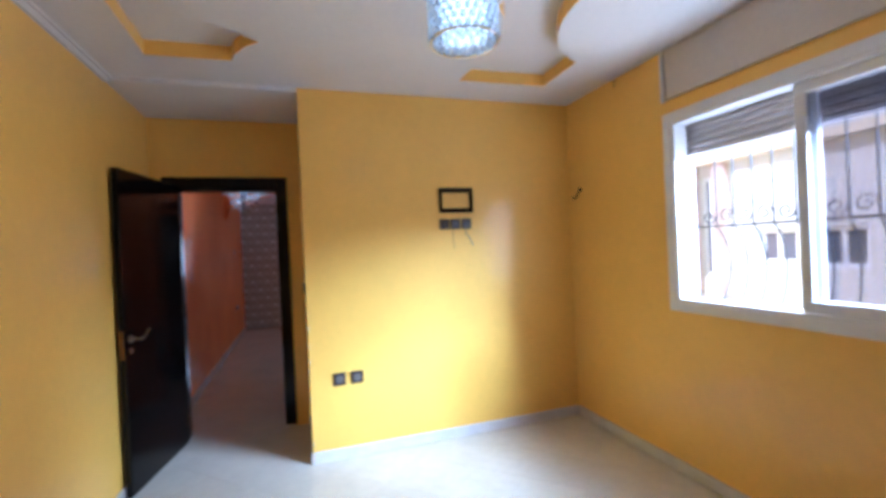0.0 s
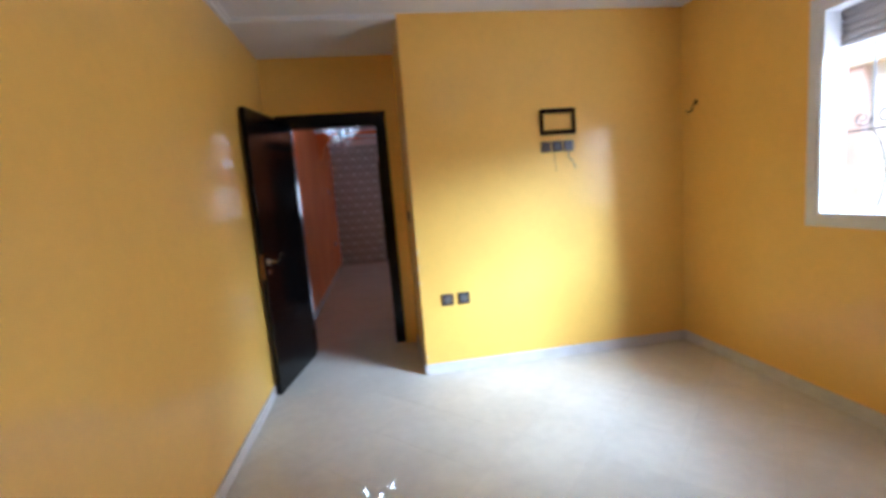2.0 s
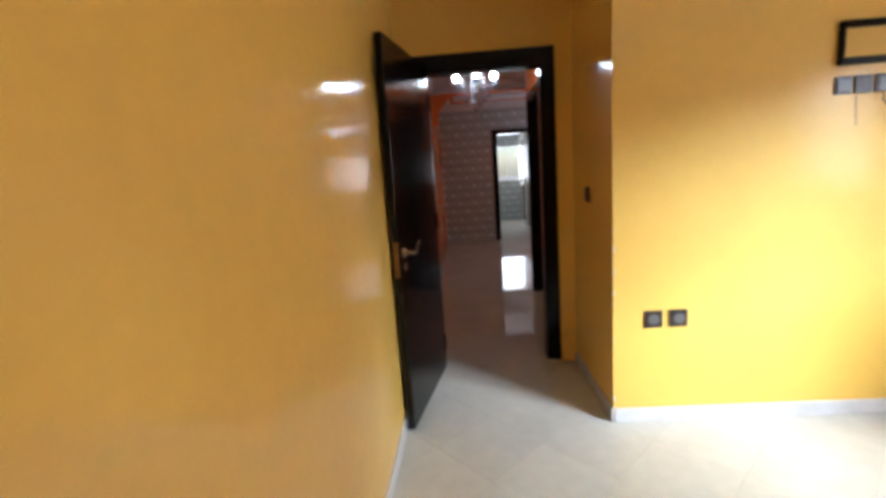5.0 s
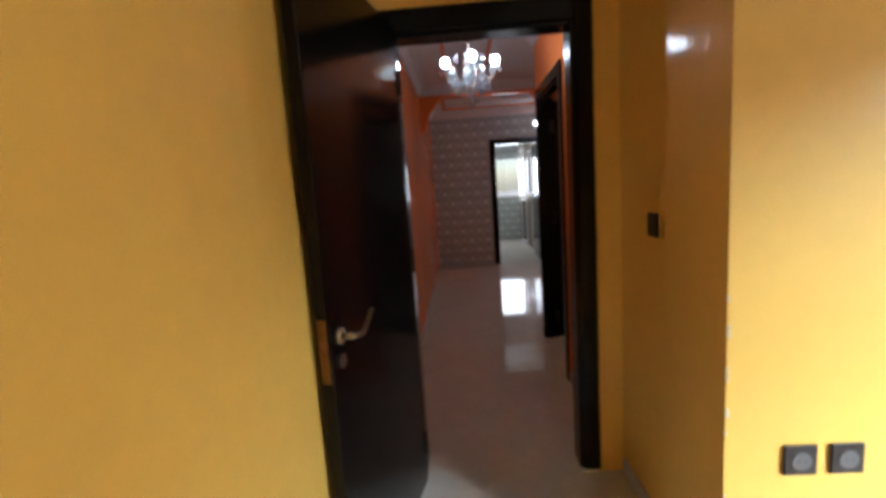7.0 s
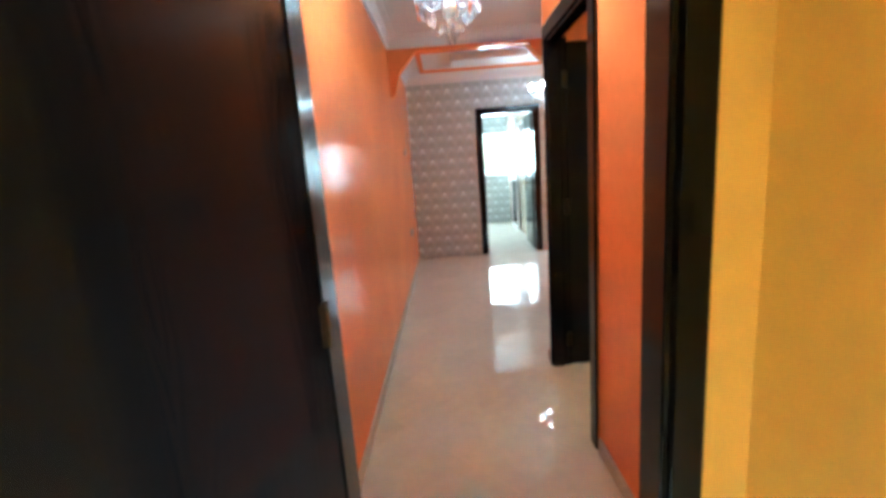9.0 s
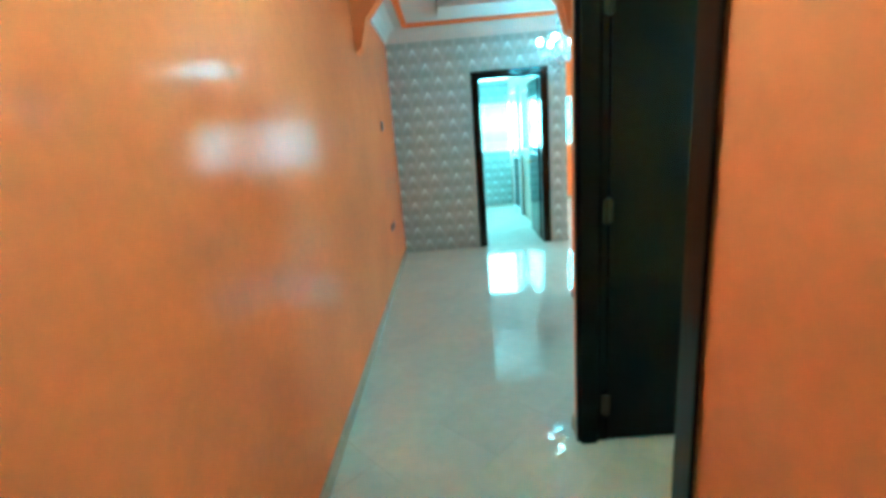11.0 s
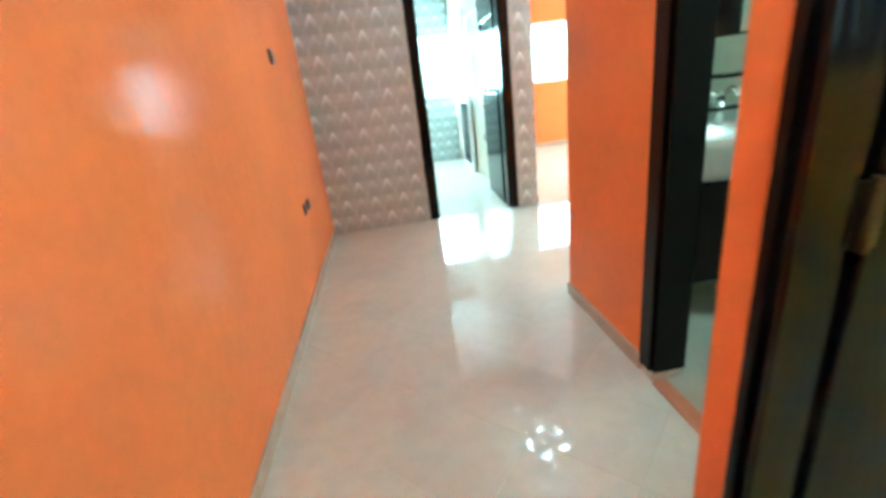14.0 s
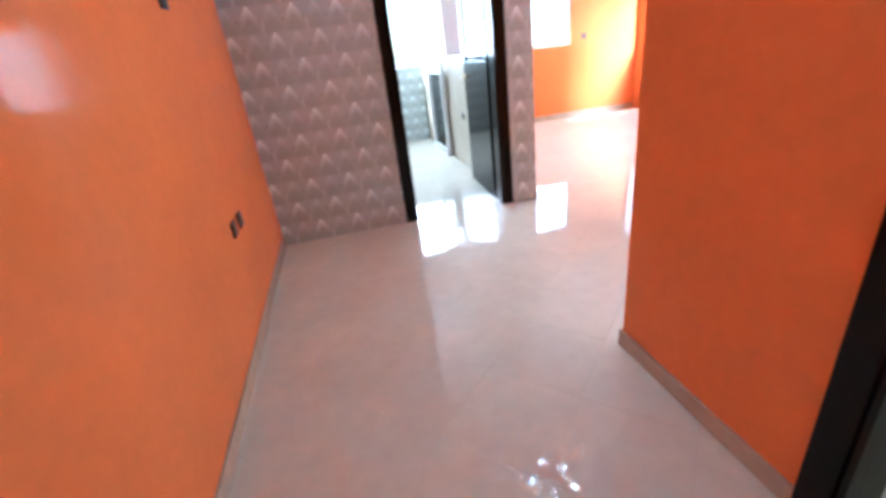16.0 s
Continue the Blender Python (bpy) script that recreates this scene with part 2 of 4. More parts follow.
# ---- building helpers ----
def box(bm, x0, x1, y0, y1, z0, z1, bevel=0.0, seg=1):
    m = Matrix.Translation(((x0 + x1) / 2, (y0 + y1) / 2, (z0 + z1) / 2)) @ Matrix.Diagonal((abs(x1 - x0), abs(y1 - y0), abs(z1 - z0), 1))
    g = bmesh.ops.create_cube(bm, size=1, matrix=m)
    if bevel:
        es = {e for v in g["verts"] for e in v.link_edges}
        bmesh.ops.bevel(bm, geom=list(es), offset=bevel, segments=seg, affect='EDGES', profile=0.5)
    return bm


def boxes(*args, bevel=0.0):
    bm = bmesh.new()
    for a in args:
        box(bm, *a, bevel=bevel)
    return bm


def cyl(bm, p, q, r0, r1=None, n=12, caps=True):
    p, q = Vector(p), Vector(q)
    d = q - p
    m = Matrix.Translation((p + q) / 2) @ d.to_track_quat('Z', 'Y').to_matrix().to_4x4()
    bmesh.ops.create_cone(bm, cap_ends=caps, segments=n, radius1=r0, radius2=r0 if r1 is None else r1, depth=d.length, matrix=m)
    return bm


def ball(bm, c, r, u=10, v=6, s=(1, 1, 1)):
    bmesh.ops.create_uvsphere(bm, u_segments=u, v_segments=v, radius=r, matrix=Matrix.Translation(c) @ Matrix.Diagonal((*s, 1)))
    return bm


def tube(bm, pts, r, n=6):
    """A round bar along pts, with mitred rings."""
    pts = [Vector(p) for p in pts]
    rings = []
    for i, p in enumerate(pts):
        d = (pts[min(i + 1, len(pts) - 1)] - pts[max(i - 1, 0)]).normalized()
        a = d.orthogonal().normalized() if not rings else (prev - d * prev.dot(d)).normalized()
        prev = a
        c = d.cross(a)
        rings.append([bm.verts.new(p + (a * math.cos(k * math.tau / n) + c * math.sin(k * math.tau / n)) * r) for k in range(n)])
    for i in range(len(rings) - 1):
        for k in range(n):
            bm.faces.new((rings[i][k], rings[i][(k + 1) % n], rings[i + 1][(k + 1) % n], rings[i + 1][k]))
    bm.faces.new(rings[0][::-1])
    bm.faces.new(rings[-1])
    return bm


def link(name, bm, material, smooth=False):
    me = bpy.data.meshes.new(name)
    bmesh.ops.recalc_face_normals(bm, faces=bm.faces[:])
    if smooth:
        for f in bm.faces:
            f.smooth = True
    bm.to_mesh(me)
    bm.free()
    me.materials.append(material)
    return new(name, me)


def part(name, bm, material, parent, label="", smooth=False):
    ob = link(name, bm, material, smooth)
    ob.parent = parent
    if label:
        tagged(ob, label)
    return ob


def structure(name, bm, material, label, category="wall", smooth=False):
    return tagged(link(name, bm, material, smooth), label, category, kind="structure")


def thing(name, label, category, at=None, group="", kind=""):
    ob = new(name)
    ob.empty_display_size = 0.05
    if at is not None:
        ob.matrix_world = at
    return tagged(ob, label, category, group, kind)


def slab(axis, at, thick, a0, a1, z0, z1, holes=()):
    """A wall on the plane axis = at, thick towards positive, from a0 to a1, with openings (a0, a1, z0, z1) right through it."""
    us = sorted({a0, a1, *[h[0] for h in holes], *[h[1] for h in holes]})
    vs = sorted({z0, z1, *[h[2] for h in holes], *[h[3] for h in holes]})
    us = [u for u in us if a0 <= u <= a1]
    vs = [v for v in vs if z0 <= v <= z1]

    def solid(i, j):
        if not (0 <= i < len(us) - 1 and 0 <= j < len(vs) - 1):
            return False
        cu, cv = (us[i] + us[i + 1]) / 2, (vs[j] + vs[j + 1]) / 2
        return not any(h[0] < cu < h[1] and h[2] < cv < h[3] for h in holes)

    bm = bmesh.new()
    cache = {}

    def vert(u, v, w):
        k = (round(u, 5), round(v, 5), round(w, 5))
        if k not in cache:
            cache[k] = bm.verts.new((w, u, v) if axis == 'x' else (u, w, v))
        return cache[k]

    w0, w1 = at, at + thick
    for i in range(len(us) - 1):
        for j in range(len(vs) - 1):
            if not solid(i, j):
                continue
            ua, ub, va, vb = us[i], us[i + 1], vs[j], vs[j + 1]
            for w in (w0, w1):
                bm.faces.new([vert(ua, va, w), vert(ub, va, w), vert(ub, vb, w), vert(ua, vb, w)])
            for di, dj, (p, q) in ((-1, 0, ((ua, va), (ua, vb))), (1, 0, ((ub, va), (ub, vb))), (0, -1, ((ua, va), (ub, va))), (0, 1, ((ua, vb), (ub, vb)))):
                if not solid(i + di, j + dj):
                    bm.faces.new([vert(*p, w0), vert(*q, w0), vert(*q, w1), vert(*p, w1)])
    return bm


# ---- plan: heights and main lines ----
CEIL = 2.585       # yellow room ceiling
HALL_CEIL = 2.56
RIGHT = 3.255      # inner face of the yellow room's window wall
FAR = -0.24        # yellow room's far wall
DOORWALL = 0.524   # alcove's door wall
BACK = -5.3
WIN = (-2.78, -1.29, 1.03, 2.165)
TOP = 2.75

# ---- yellow room walls ----
structure("wall_yellow_west", slab('x', -0.2, 0.2, BACK, DOORWALL, 0, TOP), YELLOW, "glossy yellow painted wall of the empty room")
structure("wall_yellow_far", slab('y', FAR, 0.12, 1.2201, RIGHT, 0, TOP), YELLOW, "glossy yellow painted wall with sockets and switches")
structure("wall_yellow_alcove", slab('x', 1.11, 0.11, FAR, DOORWALL, 0, TOP), YELLOW, "glossy yellow side wall of the door alcove")
structure("wall_yellow_east", slab('x', RIGHT, 0.18, BACK, FAR + 0.12, 0, TOP, [WIN]), YELLOW, "glossy yellow painted wall with the barred window")
structure("wall_yellow_back", slab('y', BACK - 0.2, 0.2, 0, RIGHT, 0, TOP), YELLOW, "glossy yellow painted back wall")
YD = (0.165, 0.94, 0, 2.01)
structure("wall_yellow_door", slab('y', DOORWALL, 0.05, 0, 1.215, 0, TOP, [YD]), YELLOW, "yellow painted wall round the open door")

# ---- hall walls ----
structure("wall_hall_entry", slab('y', DOORWALL + 0.051, 0.05, 0, 1.215, 0, TOP, [YD]), ORANGE, "orange painted wall round the open door")
structure("wall_hall_west", slab('x', -0.2, 0.2, DOORWALL, 6.07, 0, TOP), ORANGE, "long glossy orange painted hall wall")
D1 = (1.535, 2.352, 0, 2.03)
structure("wall_hall_east", slab('x', 1.10, 0.115, DOORWALL + 0.102, 2.437, 0, TOP, [D1]), ORANGE, "glossy orange hall wall with an open dark door")
structure("wall_hall_step", slab('y', 2.362, 0.075, 1.216, 1.57, 0, TOP), ORANGE, "short orange wall behind the open door")
BD = (2.60, 3.30, 0, 2.03)
structure("wall_bathroom_door", slab('x', 1.57, 0.095, 2.362, 4.13, 0, TOP, [BD]), ORANGE, "glossy orange hall wall with the bathroom doorway")
structure("wall_salon_near", slab('y', 4.06, 0.07, 1.666, 5.4, 0, TOP), ORANGE, "orange painted salon wall")
ED = (1.015, 1.785, 0, 2.03)
structure("wall_end_paper", slab('y', 6.07, 0.06, 0, 2.06, 0, TOP, [ED]), PAPER, "end wall covered in grey patterned wallpaper with an open door")
structure("wall_salon_far", slab('y', 9.4, 0.2, 2.062, 5.4, 0, TOP, [(2.3, 4.17, 1.06, 1.97)]), ORANGE, "orange painted salon wall with a wide window")
structure("wall_salon_east", slab('x', 5.27, 0.13, 4.13, 9.4, 0, TOP, [(5.25, 9.15, 0.92, 2.08)]), ORANGE, "orange painted salon side wall")
PASS = (6.5, 8.0, 1.11, 2.0)
structure("wall_salon_west", slab('x', 1.97, 0.09, 6.131, 9.6, 0, TOP, [PASS]), ORANGE, "orange painted salon wall with a hatch opening")
structure("wall_end_room_east", slab('x', 1.87, 0.099, 6.131, 9.48, 0, TOP, [PASS]), BEIGETILE, "beige tiled wall of the end room with a hatch opening")
structure("wall_end_room_far", slab('y', 9.48, 0.2, -0.2, 1.969, 0, TOP, [(0.5, 1.93, 1.03, 1.97)]), PAPER, "patterned wallpaper wall under the bright window")
structure("wall_end_room_west", slab('x', -0.2, 0.2, 6.07, 9.48, 0, TOP), BEIGETILE, "beige tiled wall of the end room")
structure("wall_end_room_near", slab('y', 6.131, 0.06, 0, 1.869, 0, TOP, [ED]), BEIGETILE, "beige tiled wall round the open end door")
# side room and bathroom
structure("wall_side_room_south", slab('y', 0.10, 0.1, 1.216, 4.6, 0, TOP, [(2.98, 4.1, 1.0, 2.1)]), YELLOW, "yellow painted side room wall with a window")
structure("wall_side_room_east", slab('x', 4.6, 0.15, 0.1, 2.361, 0, TOP), YELLOW, "plain yellow side room wall")
structure("wall_side_room_north", slab('y', 2.30, 0.061, 2.1, 4.6, 0, TOP), YELLOW, "side room wall behind the door")
# added out of view: keeps the yellow room's outdoor lamp off the side window
structure("wall_light_block", boxes((2.9, 4.45, -0.115, -0.02, 0.002, TOP), (4.35, 4.45, -0.0195, 0.0995, 0.002, TOP)), FACADE, "unseen added wall that blocks outdoor light from the side room window")
# the high opening is added, unseen, to let the bathroom's fill lamp through
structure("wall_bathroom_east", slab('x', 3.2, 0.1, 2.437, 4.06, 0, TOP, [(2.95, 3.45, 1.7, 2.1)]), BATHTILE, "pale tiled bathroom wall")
structure("wall_bathroom_north", slab('y', 4.02, 0.039, 1.666, 3.2, 0, TOP), BATHTILE, "pale tiled bathroom wall behind the washbasin")
structure("wall_bathroom_south", slab('y', 2.438, 0.06, 1.666, 3.2, 0, TOP), BATHTILE, "pale tiled bathroom wall")
structure("wall_bathroom_west", slab('x', 1.666, 0.034, 2.438, 4.02, 0, TOP, [BD]), BATHTILE, "pale tiled bathroom wall with the doorway")

# ---- floors and ceilings ----
floor_base = structure("floor", boxes((-0.2, RIGHT + 0.17, BACK - 0.2, -0.12, -0.15, -0.006), (-0.2, 5.4, -0.12, 9.68, -0.15, -0.006)), JOINT, "floor of polished beige tiles", "floor")
structure("floor_bathroom", boxes((1.6205, 3.2, 2.45, 4.02, -0.005, 0.004)), BATHFLOOR, "pale tiled bathroom floor", "floor")


def ceiling_plate(name, z, outline, holes, depth, material, side_material, label):
    """A gypsum ceiling with recesses: holes are outlines cut into the lower sheet, with painted sides up to the upper sheet."""
    bm = bmesh.new()
    edges = []
    for ring in (outline, *holes):
        vs = [bm.verts.new((x, y, z)) for x, y in ring]
        edges += [bm.edges.new((vs[i], vs[(i + 1) % len(vs)])) for i in range(len(vs))]
    bmesh.ops.triangle_fill(bm, use_beauty=True, use_dissolve=False, edges=edges)
    me = bpy.data.meshes.new(name)
    for ring in holes:
        lo = [bm.verts.new((x, y, z)) for x, y in ring]
        hi = [bm.verts.new((x, y, z + depth)) for x, y in ring]
        n = len(ring)
        for i in range(n):
            f = bm.faces.new((lo[i], lo[(i + 1) % n], hi[(i + 1) % n], hi[i]))
            f.material_index = 1
    xs, ys = [p[0] for p in outline], [p[1] for p in outline]
    box(bm, min(xs), max(xs), min(ys), max(ys), z + depth, z + depth + 0.08)
    bm.to_mesh(me)
    bm.free()
    me.materials.append(material)
    me.materials.append(side_material)
    return tagged(new(name, me), label, "ceiling", kind="structure")


def arc(cx, cy, r, a0, a1, n=10):
    return [(cx + r * math.cos(radians(a0 + (a1 - a0) * i / n)), cy + r * math.sin(radians(a0 + (a1 - a0) * i / n))) for i in range(n + 1)]


left_recess = [(0.33, -1.340), (0.316, -0.597), (0.757, -0.609), (0.785, -0.70), (0.845, -0.80), (0.926, -0.882)]
right_recess = [(2.171, -0.586), (2.821, -0.606), (2.806, -1.02), *arc(3.09, -1.66, 0.70, 114, 215, 12), (2.2, -2.0), (2.03, -1.51), (2.12, -1.40), (2.186, -1.262), (2.203, -1.11)]
ceiling_plate("ceiling_yellow", CEIL, [(0, BACK), (RIGHT, BACK), (RIGHT, FAR), (0, FAR)], [left_recess, right_recess], 0.085, WHITE, YELLOW, "white gypsum ceiling with yellow-edged recesses")
structure("ceiling_alcove", boxes((0, 1.11, FAR, DOORWALL, 2.556, TOP)), WHITE, "low white ceiling of the door alcove", "ceiling")
structure("ceiling_hall", boxes((0, 1.59, DOORWALL + 0.10, 4.06, HALL_CEIL, TOP)), WHITE, "white gypsum hall ceiling", "ceiling")
structure("ceiling_salon", boxes((0, 5.27, 4.2, 9.48, 2.60, TOP)), WHITE, "white gypsum ceiling", "ceiling")
structure("ceiling_side_room", boxes((1.216, 4.6, 0.2, 2.36, 2.60, TOP)), WHITE, "white ceiling", "ceiling")
structure("ceiling_bathroom", boxes((1.70, 3.2, 2.438, 4.02, 2.45, TOP)), WHITE, "white ceiling", "ceiling")
structure("roof", boxes((-0.3, 3.55, BACK - 0.3, -0.12, TOP + 0.001, TOP + 0.2), (-0.3, 5.5, -0.12, 9.8, TOP + 0.001, TOP + 0.2)), WHITE, "concrete roof slab", "roof")
# header across the hall with chamfered corners
bm = bmesh.new()
prof = [(0, TOP), (0, 2.02), (0.05, 2.06), (0.10, 2.25), (0.26, 2.43), (1.33, 2.43), (1.49, 2.25), (1.54, 2.06), (1.59, 2.02), (1.59, TOP)]
lo = [bm.verts.new((x, 4.06, z)) for x, z in prof]
hi = [bm.verts.new((x, 4.20, z)) for x, z in prof]
bm.faces.new(lo)
bm.faces.new(hi[::-1])
for i in range(len(prof)):
    j = (i + 1) % len(prof)
    bm.faces.new((lo[i], lo[j], hi[j], hi[i]))
structure("header_beam", bm, ORANGE, "orange painted header across the hall with chamfered corners", "beam")


def cornice(name, pts, z, depth, material, closed=False):
    """A stepped cove moulding along pts under a ceiling at z; it steps to the left of the way along pts."""
    steps = [(0.0, -depth), (0.018, -depth), (0.022, -depth * 0.7), (depth * 0.55, -depth * 0.25), (depth * 0.9, -0.016), (depth, -0.014), (depth, 0.0)]
    bm = bmesh.new()
    n = len(pts)
    rings = []
    for i, p in enumerate(pts):
        a = Vector(pts[i - 1]) if i > 0 or closed else None
        b = Vector(pts[(i + 1) % n]) if i < n - 1 or closed else None
        p = Vector(p)
        d0 = (p - a).normalized() if a is not None else (b - p).normalized()
        d1 = (b - p).normalized() if b is not None else d0
        n0, n1 = Vector((-d0.y, d0.x)), Vector((-d1.y, d1.x))
        mid = (n0 + n1) / max(0.3, 1 + n0.dot(n1))
        rings.append([bm.verts.new((p.x + mid.x * s, p.y + mid.y * s, z + h)) for s, h in steps])
    for i in range(n if closed else n - 1):
        j = (i + 1) % n
        for k in range(len(steps) - 1):
            bm.faces.new((rings[i][k], rings[i][k + 1], rings[j][k + 1], rings[j][k]))
    return structure(name, bm, material, "white moulded gypsum cornice", "cornice")


cornice("cornice_hall", [(1.10, DOORWALL + 0.102), (1.10, 2.437), (1.59, 2.44), (1.59, 4.06), (0, 4.06), (0, DOORWALL + 0.102)][::1], HALL_CEIL, 0.10, WHITE)
cornice("cornice_hall_end", [(2.06, 6.07), (0, 6.07), (0, 4.2)], 2.60, 0.13, WHITE)
cornice("cornice_yellow", [(0, FAR), (0, BACK)], CEIL, 0.04, WHITE)


def skirting(name, runs, material, label, h=0.075, d=0.012):
    for r in runs:
        structure(name, boxes((*r, 0.0, h), bevel=0.002), material, label, "baseboard")


skirting("baseboard_yellow", [(1.117, RIGHT, FAR - 0.012, FAR), (RIGHT - 0.012, RIGHT, BACK, FAR - 0.013), (0, 0.012, BACK, DOORWALL), (1.098, 1.11, FAR - 0.012, DOORWALL - 0.02)], SKIRT_W, "grey-white tile skirting along the yellow wall")
skirting("baseboard_hall", [(0, 0.012, 0.63, 6.07), (1.088, 1.10, 0.63, 1.455), (1.088, 1.10, 2.382, 2.449), (1.10, 1.558, 2.437, 2.449), (1.558, 1.57, 2.449, 2.533), (1.558, 1.57, 3.367, 4.142), (1.57, 5.27, 4.13, 4.142), (2.06, 2.072, 6.07, 9.4), (2.072, 5.27, 9.388, 9.40)], SKIRT, "tan tile skirting along the orange wall")
structure("threshold", boxes((1.556, 1.62, 2.632, 3.268, -0.004, 0.012), bevel=0.003), mat("terracotta_threshold", (0.55, 0.25, 0.14), 0.3, var=0.08, scale=10), "terracotta coloured bathroom threshold strip", "threshold")


# ---- doors ----
def door_frame(name, label, axis, a0, a1, top, w0, w1, arch=0.07, proud=0.018, arch_b=None, foot=0.0):
    """Lining boards in the opening a0..a1 of a wall from w0 to w1, with architraves on both faces."""
    d = thing(name, label, "door", kind="structure")

    def b(u0, u1, v0, v1, z0, z1, bev=0.004):
        return boxes((v0, v1, u0, u1, z0, z1) if axis == 'x' else (u0, u1, v0, v1, z0, z1), bevel=bev)

    th, zf = 0.03, foot
    ab = arch if arch_b is None else arch_b
    part("jamb", b(a0 - 0.004, a0 + th, w0 - 0.004, w1 + 0.004, zf, top), WOOD, d)
    part("jamb", b(a1 - th, a1 + 0.004, w0 - 0.004, w1 + 0.004, zf, top), WOOD, d)
    part("head", b(a0 + th, a1 - th, w0 - 0.004, w1 + 0.004, top - th, top + 0.002), WOOD, d)
    for v0, v1 in ((w0 - proud, w0 - 0.0045), (w1 + 0.0045, w1 + proud)):
        part("architrave", b(a0 - arch, a0 + 0.012, v0, v1, zf, top + arch), WOOD, d)
        part("architrave", b(a1 - 0.012, a1 + ab, v0, v1, zf, top + arch), WOOD, d)
        part("architrave", b(a0 + 0.0125, a1 - 0.0125, v0, v1, top - 0.012, top + arch), WOOD, d)
    if foot:
        for u0, u1 in ((a0 - arch * 0.8, a0 + th * 0.7), (a1 - th * 0.7, a1 + ab * 0.8)):
            part("mortar_foot", b(u0, u1, w0 - 0.012, w1 + 0.012, 0, zf), PLASTER, d, "bare mortar under the frame")
    return d


def leaf(door, at, width, height=2.0, thick=0.042, glazed=None, rear=True, hinges=True):
    """A door leaf: hinge line on its own z axis, going along its -y; visible face at x = 0, thickness to -x."""
    bm = bmesh.new()
    if glazed:
        g0, g1 = glazed
        box(bm, -thick, 0, -width, 0, 0.012, g0, 0.003)
        box(bm, -thick, 0, -width, 0, g1, height, 0.003)
        box(bm, -thick, 0, -width, -width + 0.06, g0, g1, 0.003)
        box(bm, -thick, 0, -0.06, 0, g0, g1, 0.003)
    else:
        box(bm, -thick, 0, -width, 0, 0.012, height, 0.003)
    lf = part("leaf", bm, WOOD, door, "dark-stained wooden door leaf with visible grain")
    lf.matrix_basis = at
    if glazed:
        part("glass_pane", boxes((-thick * 0.6, -thick * 0.4, -width + 0.06, -0.06, glazed[0], glazed[1])), PANE, lf, "clear glass panel")
    y, z = -width + 0.05, 0.97
    for sgn, x in ((1, 0.0), (-1, -thick)) if rear else ((1, 0.0),):
        bm = bmesh.new()
        cyl(bm, (x, y, z), (x + sgn * 0.012, y, z), 0.024, n=16)
        cyl(bm, (x + sgn * 0.012, y, z), (x + sgn * 0.045, y, z), 0.010, n=10)
        tube(bm, [(x + sgn * (0.045 + 0.006 * min(1, dy / 0.02)), y + dy, z + dz) for dy, dz in ((-0.008, 0.0), (0.012, -0.003), (0.03, -0.007), (0.048, -0.007), (0.066, -0.002), (0.084, 0.009), (0.102, 0.022), (0.118, 0.033), (0.128, 0.039))], 0.0072, 8)
        part("handle", bm, BRASS, lf, "curved brass lever handle", True)
        bm = bmesh.new()
        cyl(bm, (x, y, z - 0.072), (x + sgn * 0.008, y, z - 0.072), 0.021, n=16)
        box(bm, x + sgn * 0.008, x + sgn * 0.011, y - 0.003, y + 0.003, z - 0.087, z - 0.062)
        part("key_rosette", bm, STEEL, lf, "round key escutcheon")
    bm = boxes((-0.034, -0.008, -width - 0.002, -width + 0.003, 0.85, 1.03))
    box(bm, -0.028, -0.014, -width - 0.010, -width, 0.945, 0.965)
    part("latch_plate", bm, COPPER, lf, "dull copper-brown latch plate")
    if hinges:
        for hz in (0.19, 1.05, 1.80):
            bm = bmesh.new()
            cyl(bm, (0.004, 0.008, hz - 0.05), (0.004, 0.008, hz + 0.05), 0.007, n=10)
            box(bm, -0.002, 0.002, -0.012, 0.004, hz - 0.045, hz + 0.045)
            box(bm, -0.002, 0.002, 0.010, 0.026, hz - 0.045, hz + 0.045)
            part("hinge", bm, HINGE, lf, "worn brass butt hinge")
    return lf


d_y = door_frame("door_1", "open dark-stained wooden door of the yellow room", 'y', YD[0], YD[1], YD[3], DOORWALL, DOORWALL + 0.101, arch=0.082, arch_b=0.060, foot=0.018)
leaf(d_y, pose(0.197, 0.497, 0, 0, 0, -10.3), 0.785, 2.02, thick=0.04, rear=False)
d_s = door_frame("door_2", "dark-stained wooden door opened into the side room", 'x', D1[0], D1[1], D1[3], 1.10, 1.165, arch=0.065, arch_b=0.006)
for ya, yb in ((D1[0] - 0.001, D1[0] + 0.008), (D1[1] - 0.008, D1[1] + 0.001)):
    part("rebate", boxes((1.184, 1.22, ya, yb, 0, D1[3])), WOOD, d_s)
leaf(d_s, pose(1.212, 2.332, 0, 0, 0, 90) @ Matrix.Diagonal((-1, 1, 1, 1)), 0.85, 2.0)
d_b = door_frame("door_3", "dark-stained wooden bathroom door frame", 'x', BD[0], BD[1], BD[3], 1.57, 1.70, arch=0.065, foot=0.042)
d_e = door_frame("door_4", "open dark wooden end door with a glazed upper part", 'y', ED[0], ED[1], ED[3], 6.07, 6.191, arch=0.065)
leaf(d_e, pose(1.785, 6.215, 0, 0, 0, 178) @ Matrix.Diagonal((-1, 1, 1, 1)), 0.72, 2.0, glazed=(1.10, 1.78))

# ---- yellow room window ----
win = thing("window_1", "white aluminium sliding window with a half-lowered roller shutter", "window", kind="structure")
y0, y1, z0, z1 = WIN
XI = RIGHT - 0.012


